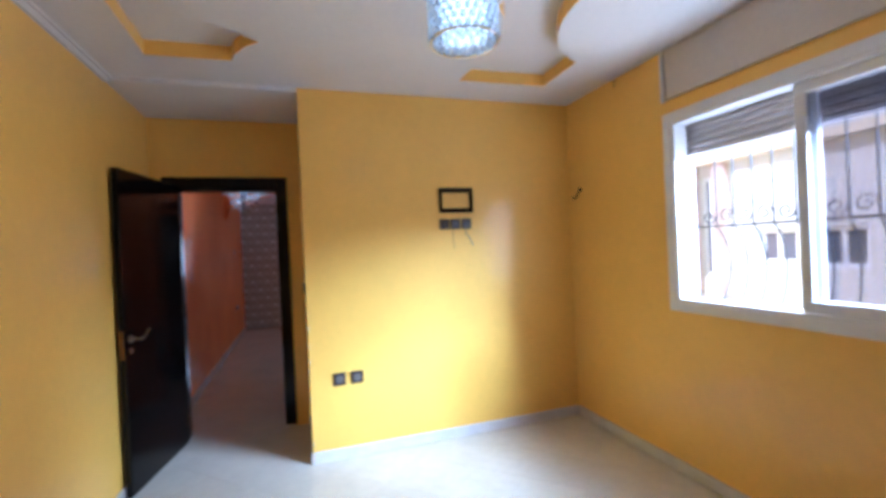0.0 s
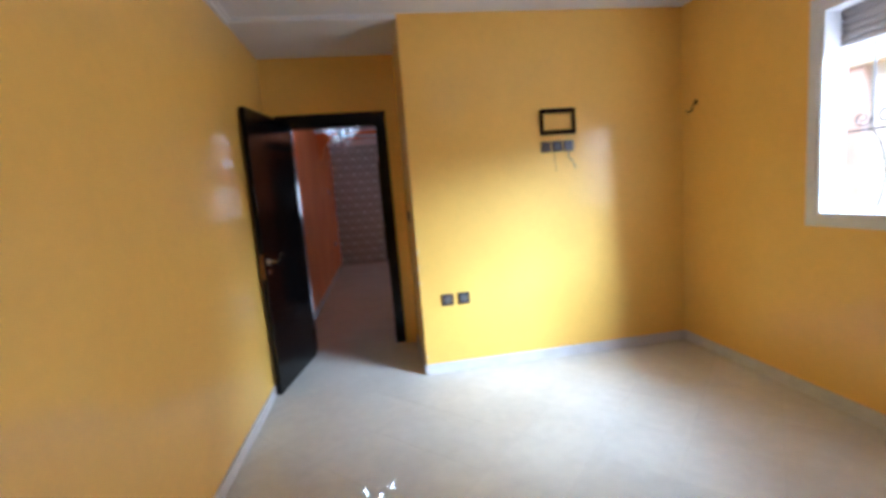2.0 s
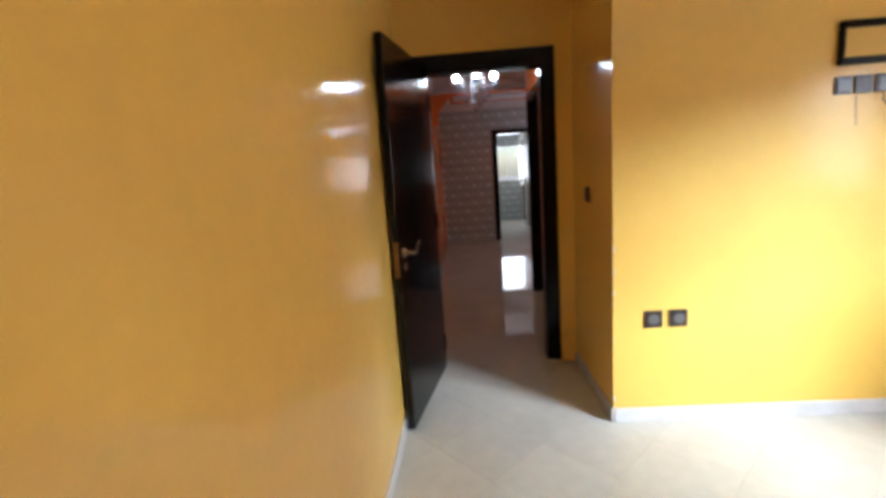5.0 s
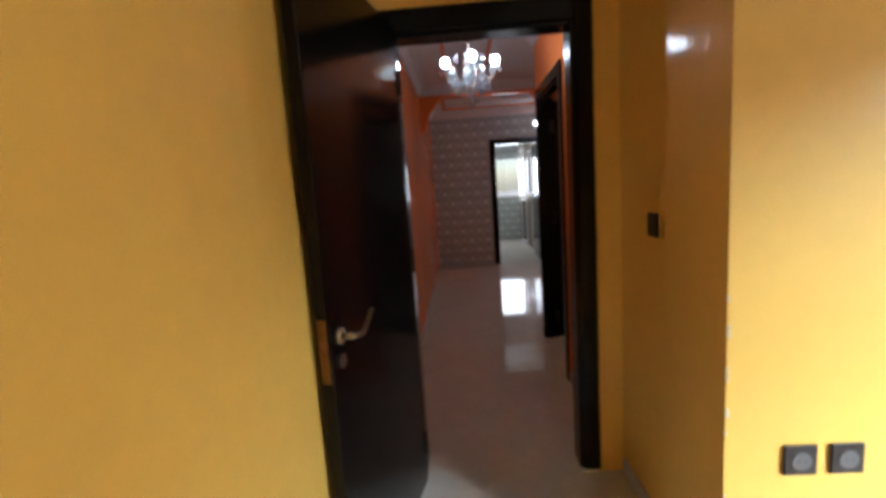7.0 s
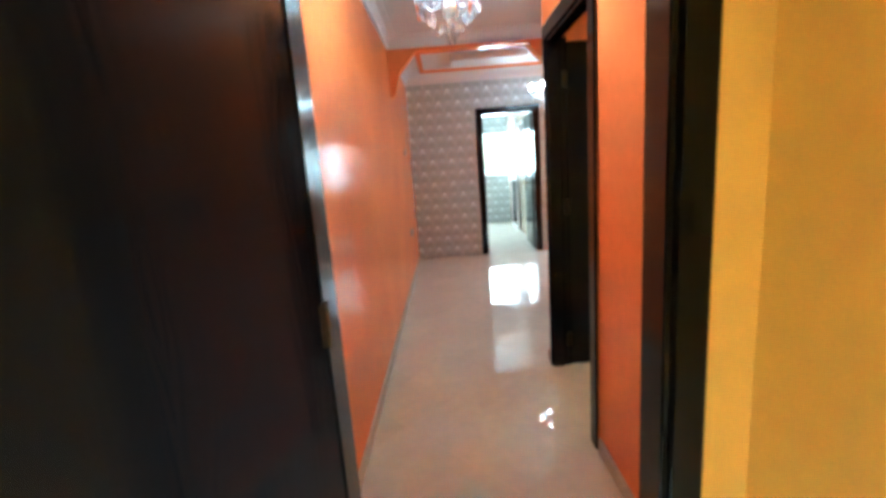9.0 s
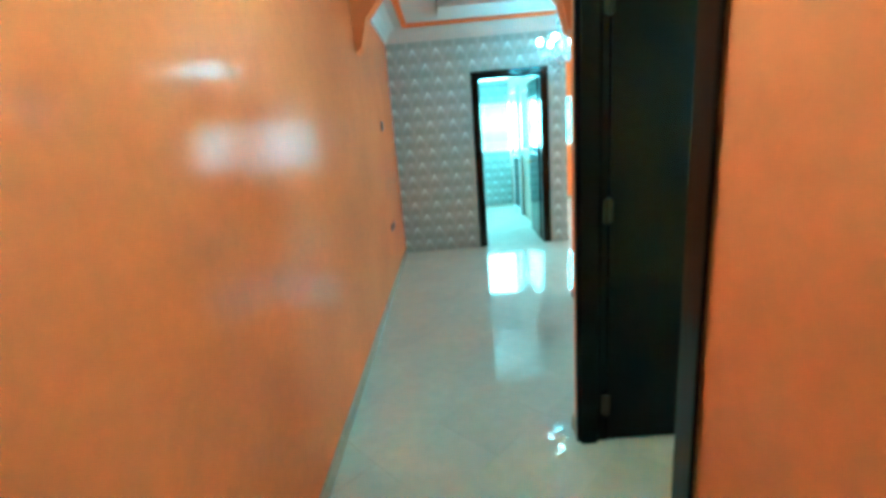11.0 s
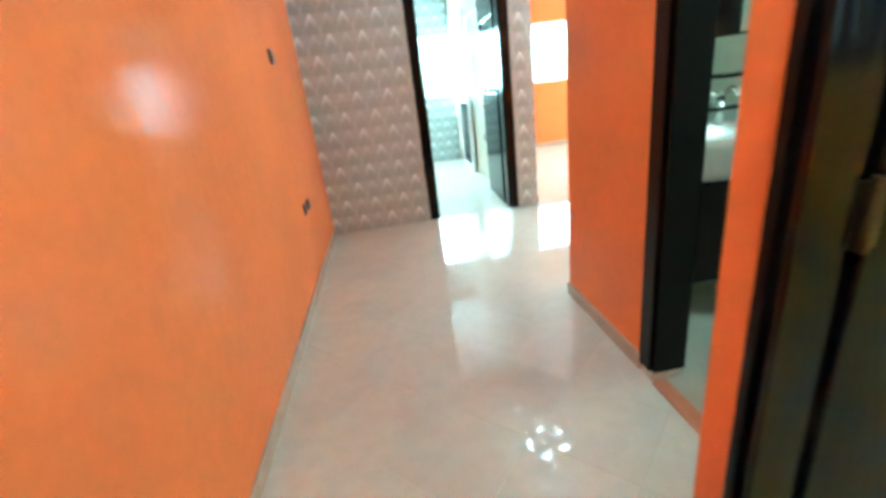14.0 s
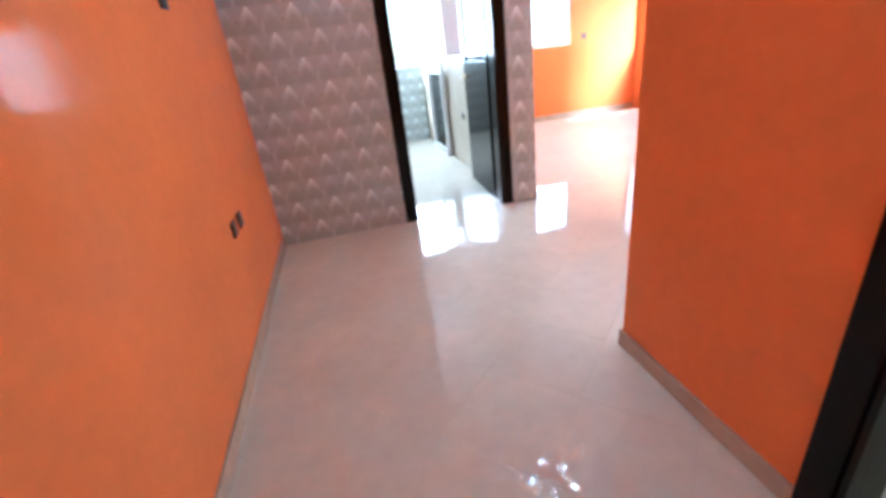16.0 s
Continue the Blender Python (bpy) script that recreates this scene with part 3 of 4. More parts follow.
def frame_ring(bm, x0, x1, ya, yb, za, zb, w):
    box(bm, x0, x1, ya, yb, za, za + w, 0.003)
    box(bm, x0, x1, ya, yb, zb - w, zb, 0.003)
    box(bm, x0, x1, ya, ya + w, za + w, zb - w, 0.003)
    box(bm, x0, x1, yb - w, yb, za + w, zb - w, 0.003)
    return bm


part("window_frame", frame_ring(bmesh.new(), XI, RIGHT + 0.09, y0 + 0.001, y1 - 0.001, z0 + 0.001, z1 - 0.001, 0.045), ALU, win)
part("trim", boxes((XI - 0.006, XI - 0.0005, y0 - 0.03, y1 + 0.03, z0 - 0.03, z0 + 0.02), (XI - 0.006, XI - 0.0005, y0 - 0.03, y1 + 0.03, z1 - 0.02, z1 + 0.03), (XI - 0.006, XI - 0.0005, y1 - 0.02, y1 + 0.03, z0 + 0.02, z1 - 0.02), (XI - 0.006, XI - 0.0005, y0 - 0.03, y0 + 0.02, z0 + 0.02, z1 - 0.02)), ALU, win)
part("sash", frame_ring(bmesh.new(), RIGHT + 0.01, RIGHT + 0.04, y0 + 0.05, -1.99, z0 + 0.047, z1 - 0.047, 0.05), ALU, win, "white sliding sash drawn aside")
part("sash", frame_ring(bmesh.new(), RIGHT + 0.05, RIGHT + 0.08, y0 + 0.05, -2.01, z0 + 0.047, z1 - 0.047, 0.05), ALU, win, "white sliding sash drawn aside")
for xg in (RIGHT + 0.025, RIGHT + 0.065):
    p = part("pane", boxes((xg - 0.002, xg + 0.002, y0 + 0.1, -2.04, z0 + 0.1, z1 - 0.1)), TINT, win, "grey tinted glass pane")
    p.visible_shadow = False
part("reveal", boxes((RIGHT + 0.146, RIGHT + 0.1805, y1 - 0.006, y1 - 0.0006, z0 + 0.006, z1 - 0.006), (RIGHT + 0.091, RIGHT + 0.1805, y0 + 0.0006, y0 + 0.006, z0 + 0.006, z1 - 0.006), (RIGHT + 0.091, RIGHT + 0.1805, y0 + 0.006, y1 - 0.031, z0 + 0.0006, z0 + 0.006)), ALU, win, "white painted window reveal")
sh = part("roller_shutter", boxes((RIGHT + 0.12, RIGHT + 0.125, y0 + 0.03, y1 - 0.03, 1.95, 2.16)), SHUTTER, win, "half-lowered grey roller shutter")
for k in range(6):
    part("slat", boxes((RIGHT + 0.108, RIGHT + 0.134, y0 + 0.02, y1 - 0.02, 1.93 + k * 0.039, 1.966 + k * 0.039), bevel=0.008), SHUTTER, sh)
part("guide", boxes((RIGHT + 0.10, RIGHT + 0.145, y1 - 0.03, y1 - 0.0005, z0, z1 - 0.001)), ALU, win)
sb = thing("shutter_box", "cream painted roller shutter box under the ceiling", "shutter box")
part("cover", boxes((RIGHT - 0.022, RIGHT - 0.001, -2.94, -1.28, 2.278, 2.583), bevel=0.004), BOXP, sb)
part("edge_strip", boxes((RIGHT - 0.028, RIGHT - 0.002, -1.279, -1.262, 2.27, 2.584), bevel=0.003), ALU, sb)
bm = bmesh.new()
tube(bm, [(RIGHT - 0.026, -1.292, 2.56), (RIGHT - 0.026, -1.294, 2.45), (RIGHT - 0.027, -1.303, 2.36), (RIGHT - 0.026, -1.301, 2.285)], 0.003, 6)
part("cord", bm, PINHOLE, sb, "thin grey cord", True)

# wrought iron window guard outside
guard = thing("window_guard", "wrought iron window guard with scrolls and bellied bars", "window guard")
GX = RIGHT + 0.23


def scroll(c, r, turns, start, sgn, plane_x, n=14):
    pts = []
    for i in range(n + 1):
        f = i / n
        a = start + sgn * f * turns * math.tau
        rr = r * (1 - 0.75 * f)
        pts.append((plane_x, c[0] + rr * math.cos(a), c[1] + rr * math.sin(a)))
    return pts


k = 0
yy = y0 + 0.04
while yy < y1:
    bm = bmesh.new()
    pts = [(GX, yy, 2.18), (GX, yy, 1.80), (GX, yy, 1.55), (GX, yy, 1.50)]
    for i in range(1, 9):
        f = i / 8
        pts.append((GX + 0.16 * math.sin(f * math.pi) ** 0.8, yy + 0.05 * math.sin(f * math.pi), 1.50 - 0.48 * f))
    tube(bm, pts, 0.0055, 6)
    part("bar", bm, IRON, guard)
    bm = bmesh.new()
    tube(bm, scroll((yy + 0.05, 1.56), 0.045, 1.3, math.pi, -1 if k % 2 else 1, GX), 0.005, 5)
    part("scroll", bm, IRON, guard)
    yy += 0.112
    k += 1
for zz in (1.50, 1.05, 2.16):
    bm = bmesh.new()
    tube(bm, [(GX, y0 - 0.05, zz), (GX, (y0 + y1) / 2, zz), (GX, y1 + 0.02, zz)], 0.007, 6)
    part("rail", bm, IRON, guard)
for zz in (1.05, 1.50, 2.16):
    bm = bmesh.new()
    tube(bm, [(GX, y1 + 0.02, zz), (RIGHT + 0.17, y1 + 0.02, zz)], 0.007, 6)
    part("bracket", bm, IRON, guard)

# ---- opposite building, street and ground ----
structure("ground", boxes((3.5, 300, -300, 300, -3.4, -3.3), (-300, -0.4, -300, 300, -3.4, -3.3), (-0.4, 3.5, 9.9, 300, -3.4, -3.3), (-0.4, 3.5, -300, -5.5, -3.4, -3.3)), ASPHALT, "dusty street ground", "ground")
structure("house_plinth", boxes((-0.25, 3.49, -5.4, 9.7, -3.4, -0.16), (3.49, 5.4, 0.1, 9.7, -3.4, -0.16)), FACADE, "rendered storey under the flat", "wall")
house = thing("house", "cream rendered house across the street in sunlight", "house")
HX = 8.2
hw = [(1.21, 1.81, 0.95, 1.50), (0.33, 0.96, 0.90, 1.50), (2.51, 2.86, 0.70, 2.50), (-1.6, -0.6, 0.8, 1.7), (4.5, 5.5, 0.3, 1.55)]
part("wall", slab('x', HX, 0.25, -3.2, 12, -3.3, 5.5, hw), FACADE, house)
part("roof", boxes((HX - 0.1, HX + 7, -3.2, 12, 5.5, 5.7)), FACADE, house)
part("ledge", boxes((HX - 0.18, HX - 0.001, -3.2, 12, 2.70, 2.88), bevel=0.02), FACADE_B, house, "ochre painted ledge")
part("back_wall", boxes((HX + 6.8, HX + 7, -3.2, 12, -3.3, 5.5)), FACADE, house)
for a, b, c, d in hw:
    wdw = part("window", frame_ring(bmesh.new(), HX + 0.08, HX + 0.14, a, b, c, d, 0.07), ALU, house)
    part("pane", boxes((HX + 0.10, HX + 0.11, a + 0.07, b - 0.07, c + 0.07, d - 0.07)), DGLASS, wdw, "dark window glass")
    part("mullion", boxes((HX + 0.07, HX + 0.13, (a + b) / 2 - 0.03, (a + b) / 2 + 0.03, c + 0.07, d - 0.07)), ALU, wdw)
part("pilaster", boxes((HX - 0.12, HX - 0.001, 2.861, 3.03, 0.4, 2.699)), TERRA, house, "terracotta painted pilaster")
part("pilaster", boxes((HX - 0.12, HX - 0.001, 2.27, 2.509, 0.4, 2.699)), TERRA, house, "terracotta painted pilaster")


# ---- small wall fittings ----
def plate(name, label, category, at, w, h, mats=(PLASTIC, PLASTIC_B), kind_="rocker", group=""):
    """A wall plate: back on the wall at its own y = 0, front towards -y."""
    t = thing(name, label, category, at, group)
    part("plate", boxes((-w / 2, w / 2, -0.010, 0, -h / 2, h / 2), bevel=0.003), mats[0], t)
    if kind_ == "rocker":
        part("rocker", boxes((-w * 0.36, w * 0.36, -0.0145, -0.0101, -h * 0.36, h * 0.36), bevel=0.002), mats[1], t)
    elif kind_ == "socket":
        bm = bmesh.new()
        cyl(bm, (0, -0.0135, 0), (0, -0.0102, 0), h * 0.30, n=16)
        part("socket_well", bm, PINHOLE, t, "pale round socket well")
        bm = bmesh.new()
        for dx in (-0.009, 0.009):
            cyl(bm, (dx, -0.0146, 0), (dx, -0.0137, 0), 0.0025, n=8)
        part("pin_holes", bm, PLASTIC, t)
    return t


plate("socket", "dark brown double socket plate on the yellow wall", "socket", pose(1.309, FAR - 0.0005, 0.557), 0.088, 0.088, kind_="socket", group="wall sockets")
plate("socket", "dark brown double socket plate on the yellow wall", "socket", pose(1.432, FAR - 0.0005, 0.558), 0.088, 0.088, kind_="socket", group="wall sockets")
for i, kd in enumerate(("rocker", "socket", "rocker")):
    plate("wall_plate", "small dark outlet plate under the empty wall frame", "outlet", pose(2.135 + i * 0.088, FAR - 0.0005, 1.622), 0.078, 0.078, kind_=kd, group="outlets under the wall frame")
tv = thing("wall_frame", "empty dark wooden frame fixed to the yellow wall", "frame", pose(2.232, FAR - 0.0005, 1.80))
part("rail", boxes((-0.135, 0.135, -0.028, 0, 0.062, 0.094), bevel=0.006), WOOD, tv)
part("rail", boxes((-0.135, 0.135, -0.028, 0, -0.094, -0.062), bevel=0.006), WOOD, tv)
part("stile", boxes((-0.135, -0.112, -0.024, 0, -0.0615, 0.0615), bevel=0.005), WOOD, tv)
part("stile", boxes((0.112, 0.135, -0.024, 0, -0.0615, 0.0615), bevel=0.005), WOOD, tv)
bm = bmesh.new()
tube(bm, [(2.30, FAR - 0.012, 1.59), (2.305, FAR - 0.02, 1.565), (2.295, FAR - 0.022, 1.55), (2.32, FAR - 0.024, 1.52), (2.345, FAR - 0.02, 1.48), (2.36, FAR - 0.012, 1.455)], 0.0035, 6)
cab = tagged(link("cable", bm, PINHOLE, True), "short grey loose cable hanging from an outlet", "cable")
hook = thing("wall_hook", "small curved brass hook on the yellow wall", "hook", pose(RIGHT - 0.0005, -0.39, 1.83, 0, 0, 90))
bm = bmesh.new()
tube(bm, [(0, 0.0, 0.03), (0, 0.03, 0.0), (0.0, 0.04, -0.03), (0.02, 0.05, -0.04), (0.04, 0.05, -0.025)], 0.006, 6)
part("hook_arm", bm, HINGE, hook)
bm = bmesh.new()
cyl(bm, (0, 0, 0.03), (0, 0.01, 0.03), 0.016, n=12)
part("rosette", bm, HINGE, hook)
plate("light_switch", "dark brown light switch in the door alcove", "light switch", pose(1.1095, 0.195, 1.178, 0, 0, -90), 0.078, 0.085)
plate("light_switch", "dark brown light switch on the orange wall", "light switch", pose(1.0995, 0.935, 1.268, 0, 0, -90), 0.085, 0.09)
plate("light_switch", "dark brown light switch on the orange hall wall", "light switch", pose(0.0005, 4.99, 1.537, 0, 0, 90), 0.085, 0.085)
for dy in (-0.07, 0.07):
    plate("socket", "dark brown socket plate on the orange hall wall", "socket", pose(0.0005, 5.0 + dy, 0.56, 0, 0, 90), 0.075, 0.075, kind_="socket", group="hall wall sockets")
bm = bmesh.new()
tube(bm, [(2.198, FAR - 0.001, 1.575), (2.2, FAR - 0.0015, 1.54), (2.205, FAR - 0.0015, 1.49), (2.209, FAR - 0.001, 1.44)], 0.0045, 6)
for v in bm.verts:
    v.co.y = FAR - 0.0004 + (v.co.y - FAR) * 0.3
tagged(link("paint_drip", bm, mat("dried_ochre_drip", (0.55, 0.30, 0.06), 0.4, var=0.1, scale=60)), "dried ochre paint drip under the outlets", "paint drip")
bm = bmesh.new()
cyl(bm, (RIGHT + 0.001, -0.851, 2.555), (RIGHT - 0.022, -0.851, 2.56), 0.003, n=8)
cyl(bm, (RIGHT - 0.022, -0.851, 2.56), (RIGHT - 0.025, -0.851, 2.56), 0.006, n=8)
tube(bm, [(RIGHT - 0.02, -0.851, 2.558), (RIGHT - 0.019, -0.849, 2.54), (RIGHT - 0.016, -0.853, 2.515)], 0.0018, 5)
tagged(link("nail", bm, HINGE), "small nail with a bit of wire in the yellow wall", "nail")
# chipped arris of the pier
for i, (zc, hh, ww) in enumerate(((1.02, 0.025, 0.004), (0.93, 0.04, 0.007), (0.81, 0.05, 0.005), (0.70, 0.03, 0.008), (0.64, 0.02, 0.004), (0.45, 0.02, 0.005), (0.13, 0.035, 0.008), (0.07, 0.03, 0.005))):
    bm = bmesh.new()
    box(bm, 1.1095, 1.112 + ww, FAR - 0.0025, FAR + 0.004, zc - hh / 2, zc + hh / 2, 0.004)
    tagged(link("paint_chip", bm, PLASTER), "chipped bare plaster on the wall's edge", "paint chip", "chips on the wall edge")

# ---- pendant in the yellow room ----
pend = thing("pendant_lamp", "lit crystal drum pendant lamp hanging from the ceiling", "pendant lamp", pose(1.70, -1.88, 0))
bm = bmesh.new()
cyl(bm, (0, 0, 2.545), (0, 0, 2.585), 0.06, n=20)
part("canopy", bm, CHROME, pend)
bm = bmesh.new()
cyl(bm, (0, 0, 2.44), (0, 0, 2.55), 0.006, n=8)
part("rod", bm, CHROME, pend)
for zz in (2.205, 2.435):
    bm = bmesh.new()
    tube(bm, [(0.125 * math.cos(a * math.tau / 28), 0.125 * math.sin(a * math.tau / 28), zz) for a in range(29)], 0.005, 6)
    part("ring", bm, CHROME, pend)
bm = bmesh.new()
for row in range(8):
    for a in range(24):
        ang = (a + 0.5 * (row % 2)) * math.tau / 24
        ball(bm, (0.121 * math.cos(ang), 0.121 * math.sin(ang), 2.222 + row * 0.0285), 0.0145, 6, 4)
tagged(part("crystal_shade", bm, CRYSTAL, pend, "drum shade of strung crystal beads"), kind="stuff")
bm = bmesh.new()
for rad, cnt in ((0.035, 6), (0.07, 11), (0.1, 16)):
    for a in range(cnt):
        ball(bm, (rad * math.cos(a * math.tau / cnt), rad * math.sin(a * math.tau / cnt), 2.21), 0.014, 6, 4)
tagged(part("crystal_base", bm, CRYSTAL, pend), kind="stuff")
bm = bmesh.new()
cyl(bm, (0, 0, 2.232), (0, 0, 2.425), 0.088, n=24)
part("bulb", bm, LEDCORE, pend, "bright cool-white diffuser inside the beads")


# ---- chandeliers ----
def chandelier(at, lit, turn=0.5, on=(0, 1, 2, 3, 4), bulbs=5):
    c = thing("chandelier", "lit glass and crystal chandelier with clear arms", "chandelier", at, "chandeliers")
    bm = bmesh.new()
    cyl(bm, (0, 0, 0.46), (0, 0, 0.49), 0.055, n=16)
    part("canopy", bm, BRASS, c)
    bm = bmesh.new()
    for zz, rr in ((0.43, 0.012), (0.37, 0.02), (0.31, 0.014), (0.24, 0.024), (0.17, 0.016), (0.10, 0.03), (0.02, 0.05), (-0.06, 0.035), (-0.12, 0.02)):
        ball(bm, (0, 0, zz), rr, 10, 6, (1, 1, 1.4))
    cyl(bm, (0, 0, -0.1), (0, 0, 0.47), 0.006, n=8)
    part("stem", bm, CRYSTAL, c, "glass baluster stem", True)
    for i in range(bulbs):
        a = i * math.tau / bulbs + turn
        ca, sa = math.cos(a), math.sin(a)
        bm = bmesh.new()
        tube(bm, [(ca * r, sa * r, z) for r, z in ((0.02, 0.0), (0.06, -0.035), (0.11, -0.04), (0.155, -0.015), (0.175, 0.03))], 0.007, 6)
        ar = part("arm", bm, CRYSTAL, c, "", True)
        bm = bmesh.new()
        cyl(bm, (ca * 0.175, sa * 0.175, 0.03), (ca * 0.175, sa * 0.175, 0.045), 0.012, 0.034, 12)
        for kk in range(8):
            b2 = kk * math.tau / 8
            ball(bm, (ca * 0.175 + 0.036 * math.cos(b2), sa * 0.175 + 0.036 * math.sin(b2), 0.02), 0.008, 6, 4, (0.8, 0.8, 2.0))
        part("bobeche", bm, CRYSTAL, ar)
        bm = bmesh.new()
        ball(bm, (ca * 0.175, sa * 0.175, 0.085), 0.027, 12, 8, (1, 1, 1.15))
        part("bulb", bm, lit if i in on else CERAMIC, ar, "lit round bulb" if i in on else "unlit white bulb", True)
    bm = bmesh.new()
    for ring, (rr, zz, cnt) in enumerate(((0.13, -0.07, 12), (0.09, -0.11, 10), (0.05, -0.15, 7), (0.015, -0.19, 3), (0.1, 0.12, 10))):
        for kk in range(cnt):
            a = kk * math.tau / cnt
            ball(bm, (rr * math.cos(a), rr * math.sin(a), zz), 0.010, 6, 4, (0.8, 0.8, 2.2))
    tagged(part("pendants", bm, CRYSTAL, c, "hanging crystal drops"), kind="stuff")
    return c


chandelier(pose(0.54, 1.72, 2.09), BULB, 4.80, (0, 1, 4))
chandelier(pose(1.75, 5.17, 2.11), BULB_B)

# ceiling relief of the hall: orange painted grooves
for r in ((0.33, 0.36, 0.95, 3.6), (0.74, 0.77, 0.95, 3.6)):
    structure("ceiling_stripe", boxes((*r, HALL_CEIL - 0.012, HALL_CEIL + 0.001), bevel=0.004), ORANGE, "orange painted gypsum stripe on the ceiling", "trim")
structure("ceiling_stripe", boxes((0.22, 1.9, 5.77, 5.88, 2.578, 2.601), bevel=0.008), ORANGE, "orange painted gypsum stripe on the ceiling", "trim")
structure("ceiling_stripe", boxes((0.22, 0.28, 4.4, 5.77, 2.585, 2.601), bevel=0.004), ORANGE, "orange painted gypsum stripe on the ceiling", "trim")

bm = boxes((0.62, 1.52, 5.02, 5.55, 2.548, 2.6005), (0.62, 1.52, 5.002, 5.0195, 2.525, 2.5475), bevel=0.004)
for k in range(9):
    box(bm, 0.68 + k * 0.09, 0.755 + k * 0.09, 4.996, 5.0215, 2.5485, 2.592, 0.004)
structure("ceiling_panel", bm, WHITE, "white gypsum panel with a row of slots on the ceiling", "ceiling")

# ---- end room and salon ----
for nm, x0_, x1_, yw, lab in (("window_2", 0.5, 1.93, 9.52, "bright white aluminium window of the end room"), ("window_3", 2.3, 4.17, 9.44, "bright white aluminium salon window"), ("window_5", 2.98, 4.1, 0.12, "white aluminium window of the side room")):
    w = thing(nm, lab, "window", kind="structure")
    za, zb = {"window_2": (1.03, 1.97), "window_3": (1.06, 1.97), "window_5": (1.0, 2.1)}[nm]
    part("window_frame", boxes((x0_ + 0.001, x1_ - 0.001, yw, yw + 0.05, za + 0.001, za + 0.04), (x0_ + 0.001, x1_ - 0.001, yw, yw + 0.05, zb - 0.04, zb - 0.001), (x0_ + 0.001, x0_ + 0.04, yw, yw + 0.05, za + 0.04, zb - 0.04), (x1_ - 0.04, x1_ - 0.001, yw, yw + 0.05, za + 0.04, zb - 0.04)), ALU, w)
    xm = 2.72 if nm == "window_3" else (x0_ + x1_) / 2
    part("mullion", boxes((xm - 0.025, xm + 0.025, yw + 0.001, yw + 0.05, za + 0.04, zb - 0.04)), ALU, w)
    part("pane", boxes((x0_ + 0.04, x1_ - 0.04, yw + 0.055, yw + 0.059, za + 0.04, zb - 0.04)), PANE, w).visible_shadow = False
sbx = thing("shutter_box", "orange painted roller shutter box over the salon window", "shutter box")
part("cover", boxes((2.2, 4.27, 9.37, 9.3995, 2.03, 2.32), bevel=0.004), ORANGE, sbx)
part("ledge", boxes((2.18, 4.29, 9.35, 9.3695, 2.03, 2.055), bevel=0.004), ORANGE, sbx)
hatch = thing("window_4", "white framed hatch opening between end room and salon", "window", kind="structure")
part("window_frame", boxes((1.86, 2.065, 6.501, 6.53, 1.112, 1.998), (1.86, 2.065, 7.97, 7.999, 1.112, 1.998), (1.86, 2.065, 6.53, 7.97, 1.111, 1.135), (1.86, 2.065, 6.53, 7.97, 1.975, 1.999)), ALU, hatch)
post = thing("aluminium_door", "white aluminium balcony door frame standing open", "door")
part("stile", boxes((1.80, 1.845, 8.05, 8.09, 0, 2.1), bevel=0.004), ALU, post)
part("stile", boxes((1.80, 1.845, 8.75, 8.79, 0, 2.1), bevel=0.004), ALU, post)
part("rail", boxes((1.801, 1.844, 8.0905, 8.7495, 0.002, 0.08), bevel=0.004), ALU, post)
part("rail", boxes((1.801, 1.844, 8.0905, 8.7495, 2.03, 2.099), bevel=0.004), ALU, post)
part("rail", boxes((1.801, 1.844, 8.0905, 8.7495, 0.95, 1.0), bevel=0.004), ALU, post)
part("pane", boxes((1.82, 1.825, 8.0905, 8.7495, 0.0805, 0.9495)), TINT, post)
plate("light_switch", "dark switch plate on the beige tiled wall", "light switch", pose(1.8695, 7.45, 0.55, 0, 0, -90), 0.08, 0.08)
plate("socket", "dark socket plate on the salon wall", "socket", pose(4.372, 9.3995, 1.15), 0.08, 0.08, kind_="socket")

# ---- bathroom ----
van = thing("vanity_unit", "black-brown wall-hung vanity cabinet with doors and drawer", "vanity")
VX0, VX1, VY, VB = 1.80, 2.61, 3.62, 4.018
part("body", boxes((VX0, VX1, VY + 0.02, VB, 0.215, 0.71), bevel=0.003), VANITY, van)
for nm, a, b, c, d in (("door", VX0 + 0.003, 2.285, 0.22, 0.706), ("door", 2.29, VX1 - 0.003, 0.45, 0.706), ("drawer_front", 2.29, VX1 - 0.003, 0.22, 0.445)):
    f = part(nm, boxes((a, b, VY, VY + 0.0195, c, d), bevel=0.003), VANITY, van)
    bm = bmesh.new()
    hx, hz = (b - 0.10, d - 0.05) if nm == "door" else ((a + b) / 2, d - 0.05)
    tube(bm, [(hx - 0.05, VY, hz), (hx - 0.05, VY - 0.02, hz), (hx + 0.05, VY - 0.02, hz), (hx + 0.05, VY, hz)], 0.005, 6)
    part("handle", bm, CHROME, f, "chrome bow handle")
basin = thing("washbasin", "white ceramic washbasin bowed over the dark vanity", "washbasin")
bm = bmesh.new()
NS = 24
rows_ = []
for lev, (s, z) in enumerate(((0.78, 0.711), (0.92, 0.76), (1.0, 0.86), (1.02, 0.905), (0.99, 0.912), (0.93, 0.905), (0.80, 0.82), (0.35, 0.79))):
    ring = []
    for i in range(NS + 1):
        a = math.pi * i / NS
        ring.append(bm.verts.new((2.27 + 0.50 * s * math.cos(a), 3.80 - 0.25 * s * math.sin(a) ** 0.6, z)))
    for i in range(1, 8):
        f = i / 8
        ring.append(bm.verts.new((2.27 - 0.50 * s + 1.0 * s * f, VB - 0.01 - (1 - s) * 0.1 if s > 0.7 else 3.9, z)))
    rows_.append(ring)
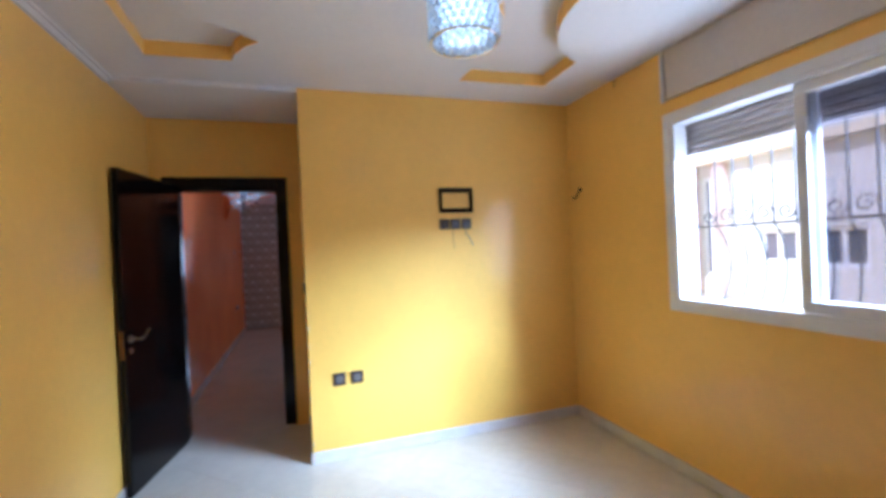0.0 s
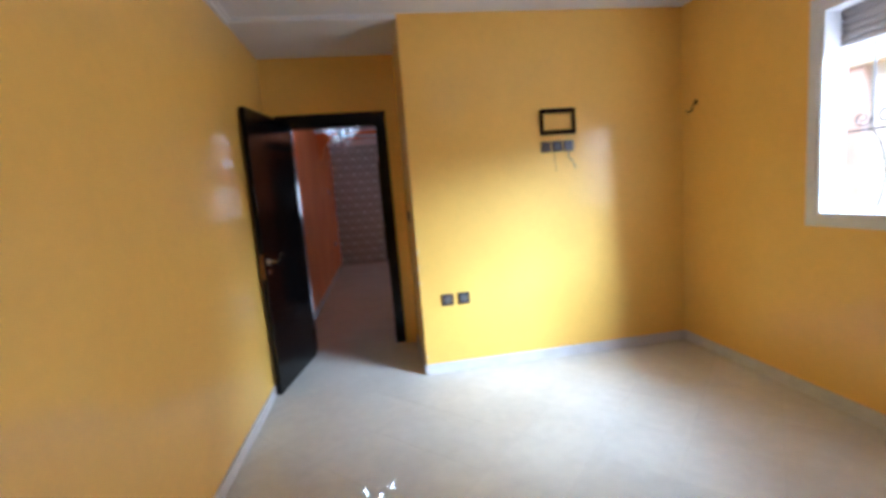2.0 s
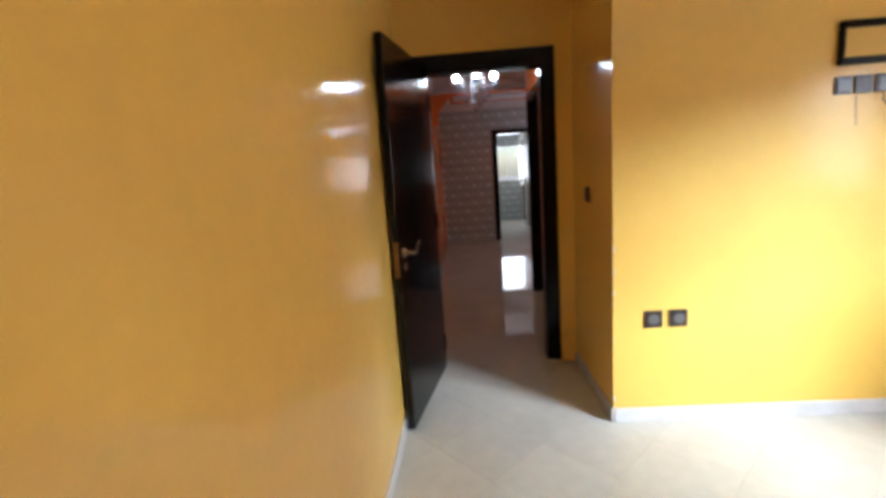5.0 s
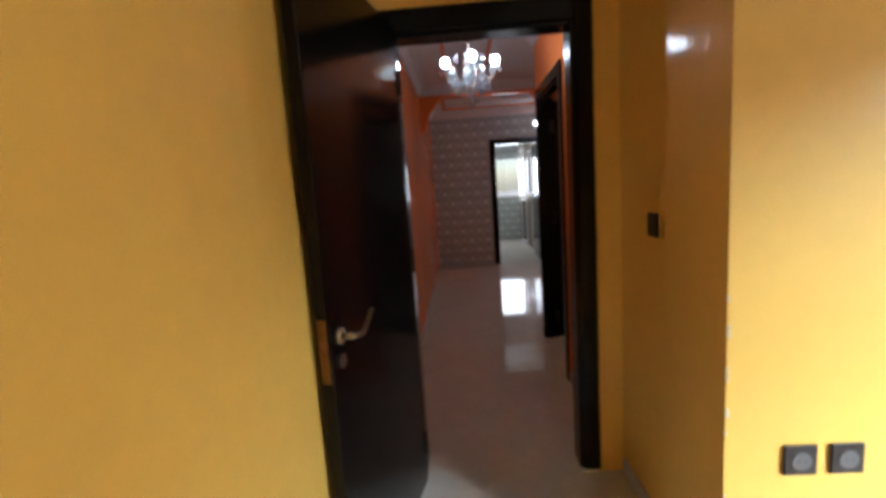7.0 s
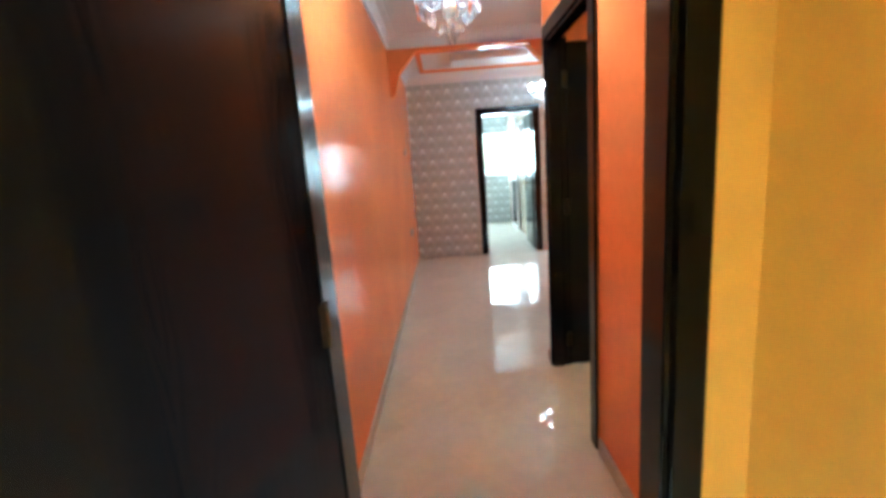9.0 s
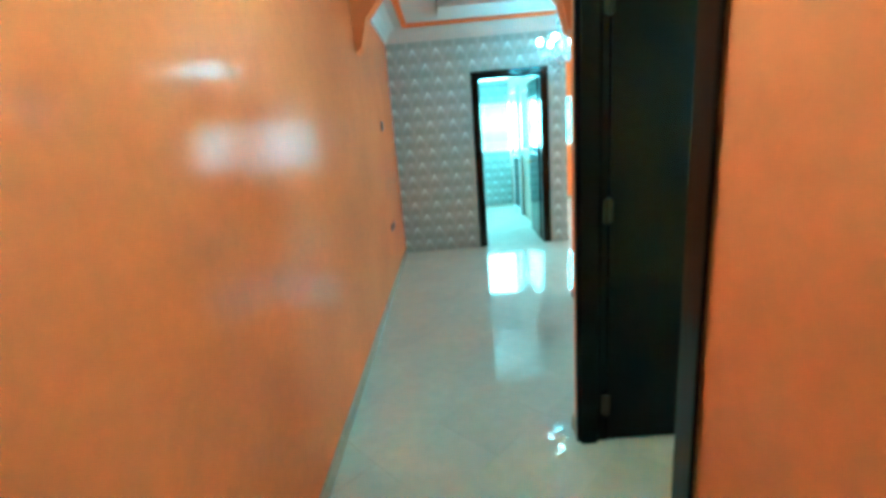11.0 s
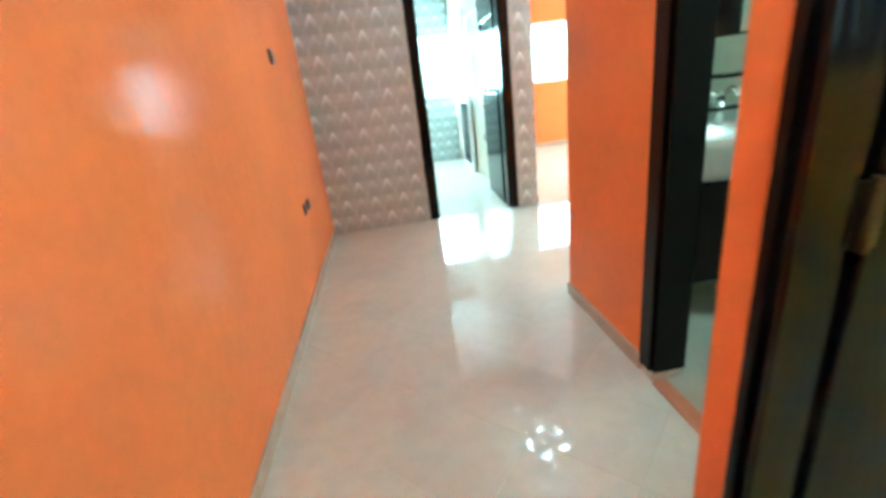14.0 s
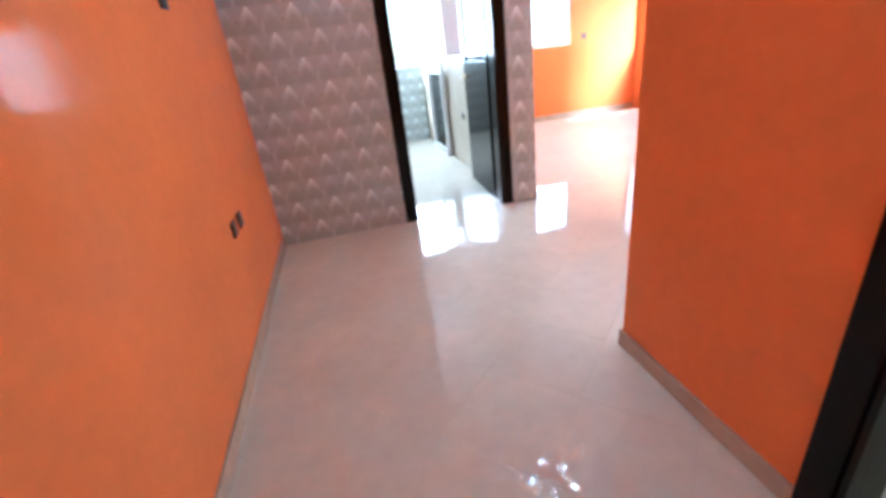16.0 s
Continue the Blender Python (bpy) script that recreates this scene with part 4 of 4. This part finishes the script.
for a, b in zip(rows_, rows_[1:]):
    for i in range(len(a)):
        j = (i + 1) % len(a)
        bm.faces.new((a[i], a[j], b[j], b[i]))
bm.faces.new(rows_[0])
bm.faces.new(rows_[-1])
part("bowl", bm, CERAMIC, basin, "", True)
bm = bmesh.new()
cyl(bm, (2.21, 3.82, 0.789), (2.21, 3.82, 0.793), 0.028, n=16)
part("drain", bm, CHROME, basin, "chrome waste fitting")
bm = bmesh.new()
cyl(bm, (2.21, 3.958, 0.87), (2.21, 3.95, 0.87), 0.013, n=12)
part("overflow_ring", bm, CHROME, basin)
tap = thing("tap", "chrome mixer tap on the washbasin", "tap")
bm = bmesh.new()
cyl(bm, (2.28, 3.95, 0.905), (2.28, 3.95, 1.02), 0.02, n=12)
tube(bm, [(2.28, 3.95, 1.0), (2.28, 3.93, 1.06), (2.28, 3.88, 1.08), (2.28, 3.83, 1.05)], 0.012, 8)
part("spout", bm, CHROME, tap, "", True)
bm = bmesh.new()
tube(bm, [(2.28, 3.95, 1.02), (2.25, 3.95, 1.05), (2.20, 3.94, 1.06)], 0.008, 8)
part("lever", bm, CHROME, tap, "", True)
mir = thing("mirror", "wall mirror with dark glass shelves over the washbasin", "mirror")
part("mirror_glass", boxes((2.12, 2.72, 4.004, 4.018, 1.0, 1.9), bevel=0.003), MIRROR, mir)
part("shelf", boxes((2.25, 2.85, 3.90, 4.003, 1.125, 1.14), bevel=0.003), VANITY, mir, "dark glass shelf")
part("shelf", boxes((2.2, 2.75, 3.92, 4.003, 0.975, 0.987), bevel=0.003), VANITY, mir, "dark glass shelf")
mc = thing("mirror_cabinet", "dark-edged mirror cabinet above the washbasin", "cabinet")
part("body", boxes((2.3, 2.95, 3.90, 4.003, 1.31, 1.9), bevel=0.003), VANITY, mc)
part("mirror_door", boxes((2.305, 2.62, 3.893, 3.8995, 1.32, 1.89)), MIRROR, mc)
for zt in (0.92, 1.14):
    tagged(link("decor_tile", boxes((2.93, 3.18, 4.008, 4.0195, zt, zt + 0.19), bevel=0.002), FABRIC_PURPLE), "blue-violet printed decor tile on the bathroom wall", "tile", "decor tiles")

# ---- floor tiles, laid diagonally ----
P = 0.5405
half = P / 2 - 0.0012
bm = bmesh.new()
top_ = [bm.verts.new((dx * half, dy * half, 0)) for dx, dy in ((1, 0), (0, 1), (-1, 0), (0, -1))]
mid_ = [bm.verts.new((dx * (half + 0.001), dy * (half + 0.001), -0.001)) for dx, dy in ((1, 0), (0, 1), (-1, 0), (0, -1))]
low_ = [bm.verts.new((dx * (half + 0.001), dy * (half + 0.001), -0.006)) for dx, dy in ((1, 0), (0, 1), (-1, 0), (0, -1))]
bm.faces.new(top_)
for i in range(4):
    j = (i + 1) % 4
    bm.faces.new((mid_[i], mid_[j], top_[j], top_[i]))
    bm.faces.new((low_[i], low_[j], mid_[j], mid_[i]))
tile_mesh = bpy.data.meshes.new("tile")
bm.to_mesh(tile_mesh)
bm.free()
tile_mesh.materials.append(TILE)
far_v, far_f = [], []


def cut(poly, axis, limit, keep):
    """The part of a flat outline on one side of a line."""
    out = []
    for p, q in zip(poly, poly[1:] + poly[:1]):
        dp, dq = (p[axis] - limit) * keep, (q[axis] - limit) * keep
        if dp >= 0:
            out.append(p)
        if dp * dq < 0:
            f = dp / (dp - dq)
            out.append((p[0] + (q[0] - p[0]) * f, p[1] + (q[1] - p[1]) * f))
    return out


def cut_tile(poly):
    """A tile sawn off along the wall's foot."""
    n = len(poly)
    m = bpy.data.meshes.new("tile")
    m.from_pydata([(x, y, 0) for x, y in poly] + [(x, y, -0.006) for x, y in poly], [], [tuple(range(n))] + [(k, n + k, n + (k + 1) % n, (k + 1) % n) for k in range(n)])
    m.materials.append(TILE)
    return m


count = 0
for i in range(-40, 40):
    for j in range(-40, 40):
        a, b = -3.2 + P * (i + 0.5), 5.17 + P * (j + 0.5)
        cx, cy = (a + b) / 2, (b - a) / 2
        poly = [(cx + half, cy), (cx, cy + half), (cx - half, cy), (cx, cy - half)]
        for axis, limit, keep in ((0, -0.12, 1), (0, 5.33 if cy > -0.1 else RIGHT + 0.12, -1), (1, BACK - 0.12, 1), (1, 9.6, -1)):
            poly = cut(poly, axis, limit, keep) if poly else poly
        if len(poly) < 3:
            continue
        whole = len(poly) == 4 and abs(poly[0][0] - cx - half) < 1e-6 and abs(poly[2][0] - cx + half) < 1e-6 and abs(poly[1][1] - cy - half) < 1e-6
        near = (-0.3 < cx < 3.5 and -3.3 < cy < 0.0) or (-0.3 < cx < 1.7 and 0.0 <= cy < 6.1)
        if near and count < 300:
            ob = new("tile", tile_mesh if whole else cut_tile([(x - cx, y - cy) for x, y in poly]))
            ob.location = (cx, cy, random.uniform(-0.0003, 0.0003))
            ob.rotation_euler = (random.uniform(-1, 1) * 0.0012, random.uniform(-1, 1) * 0.0012, 0)
            ob.parent = floor_base
            count += 1
        else:
            n0 = len(far_v)
            far_v += [(x, y, 0) for x, y in poly]
            far_f.append(tuple(range(n0, n0 + len(poly))))
me = bpy.data.meshes.new("far_tiles")
me.from_pydata(far_v, [], far_f)
me.materials.append(TILE)
ft = new("far_tiles", me)
ft.parent = floor_base
tagged(ft, "polished beige tiles further off", kind="stuff")
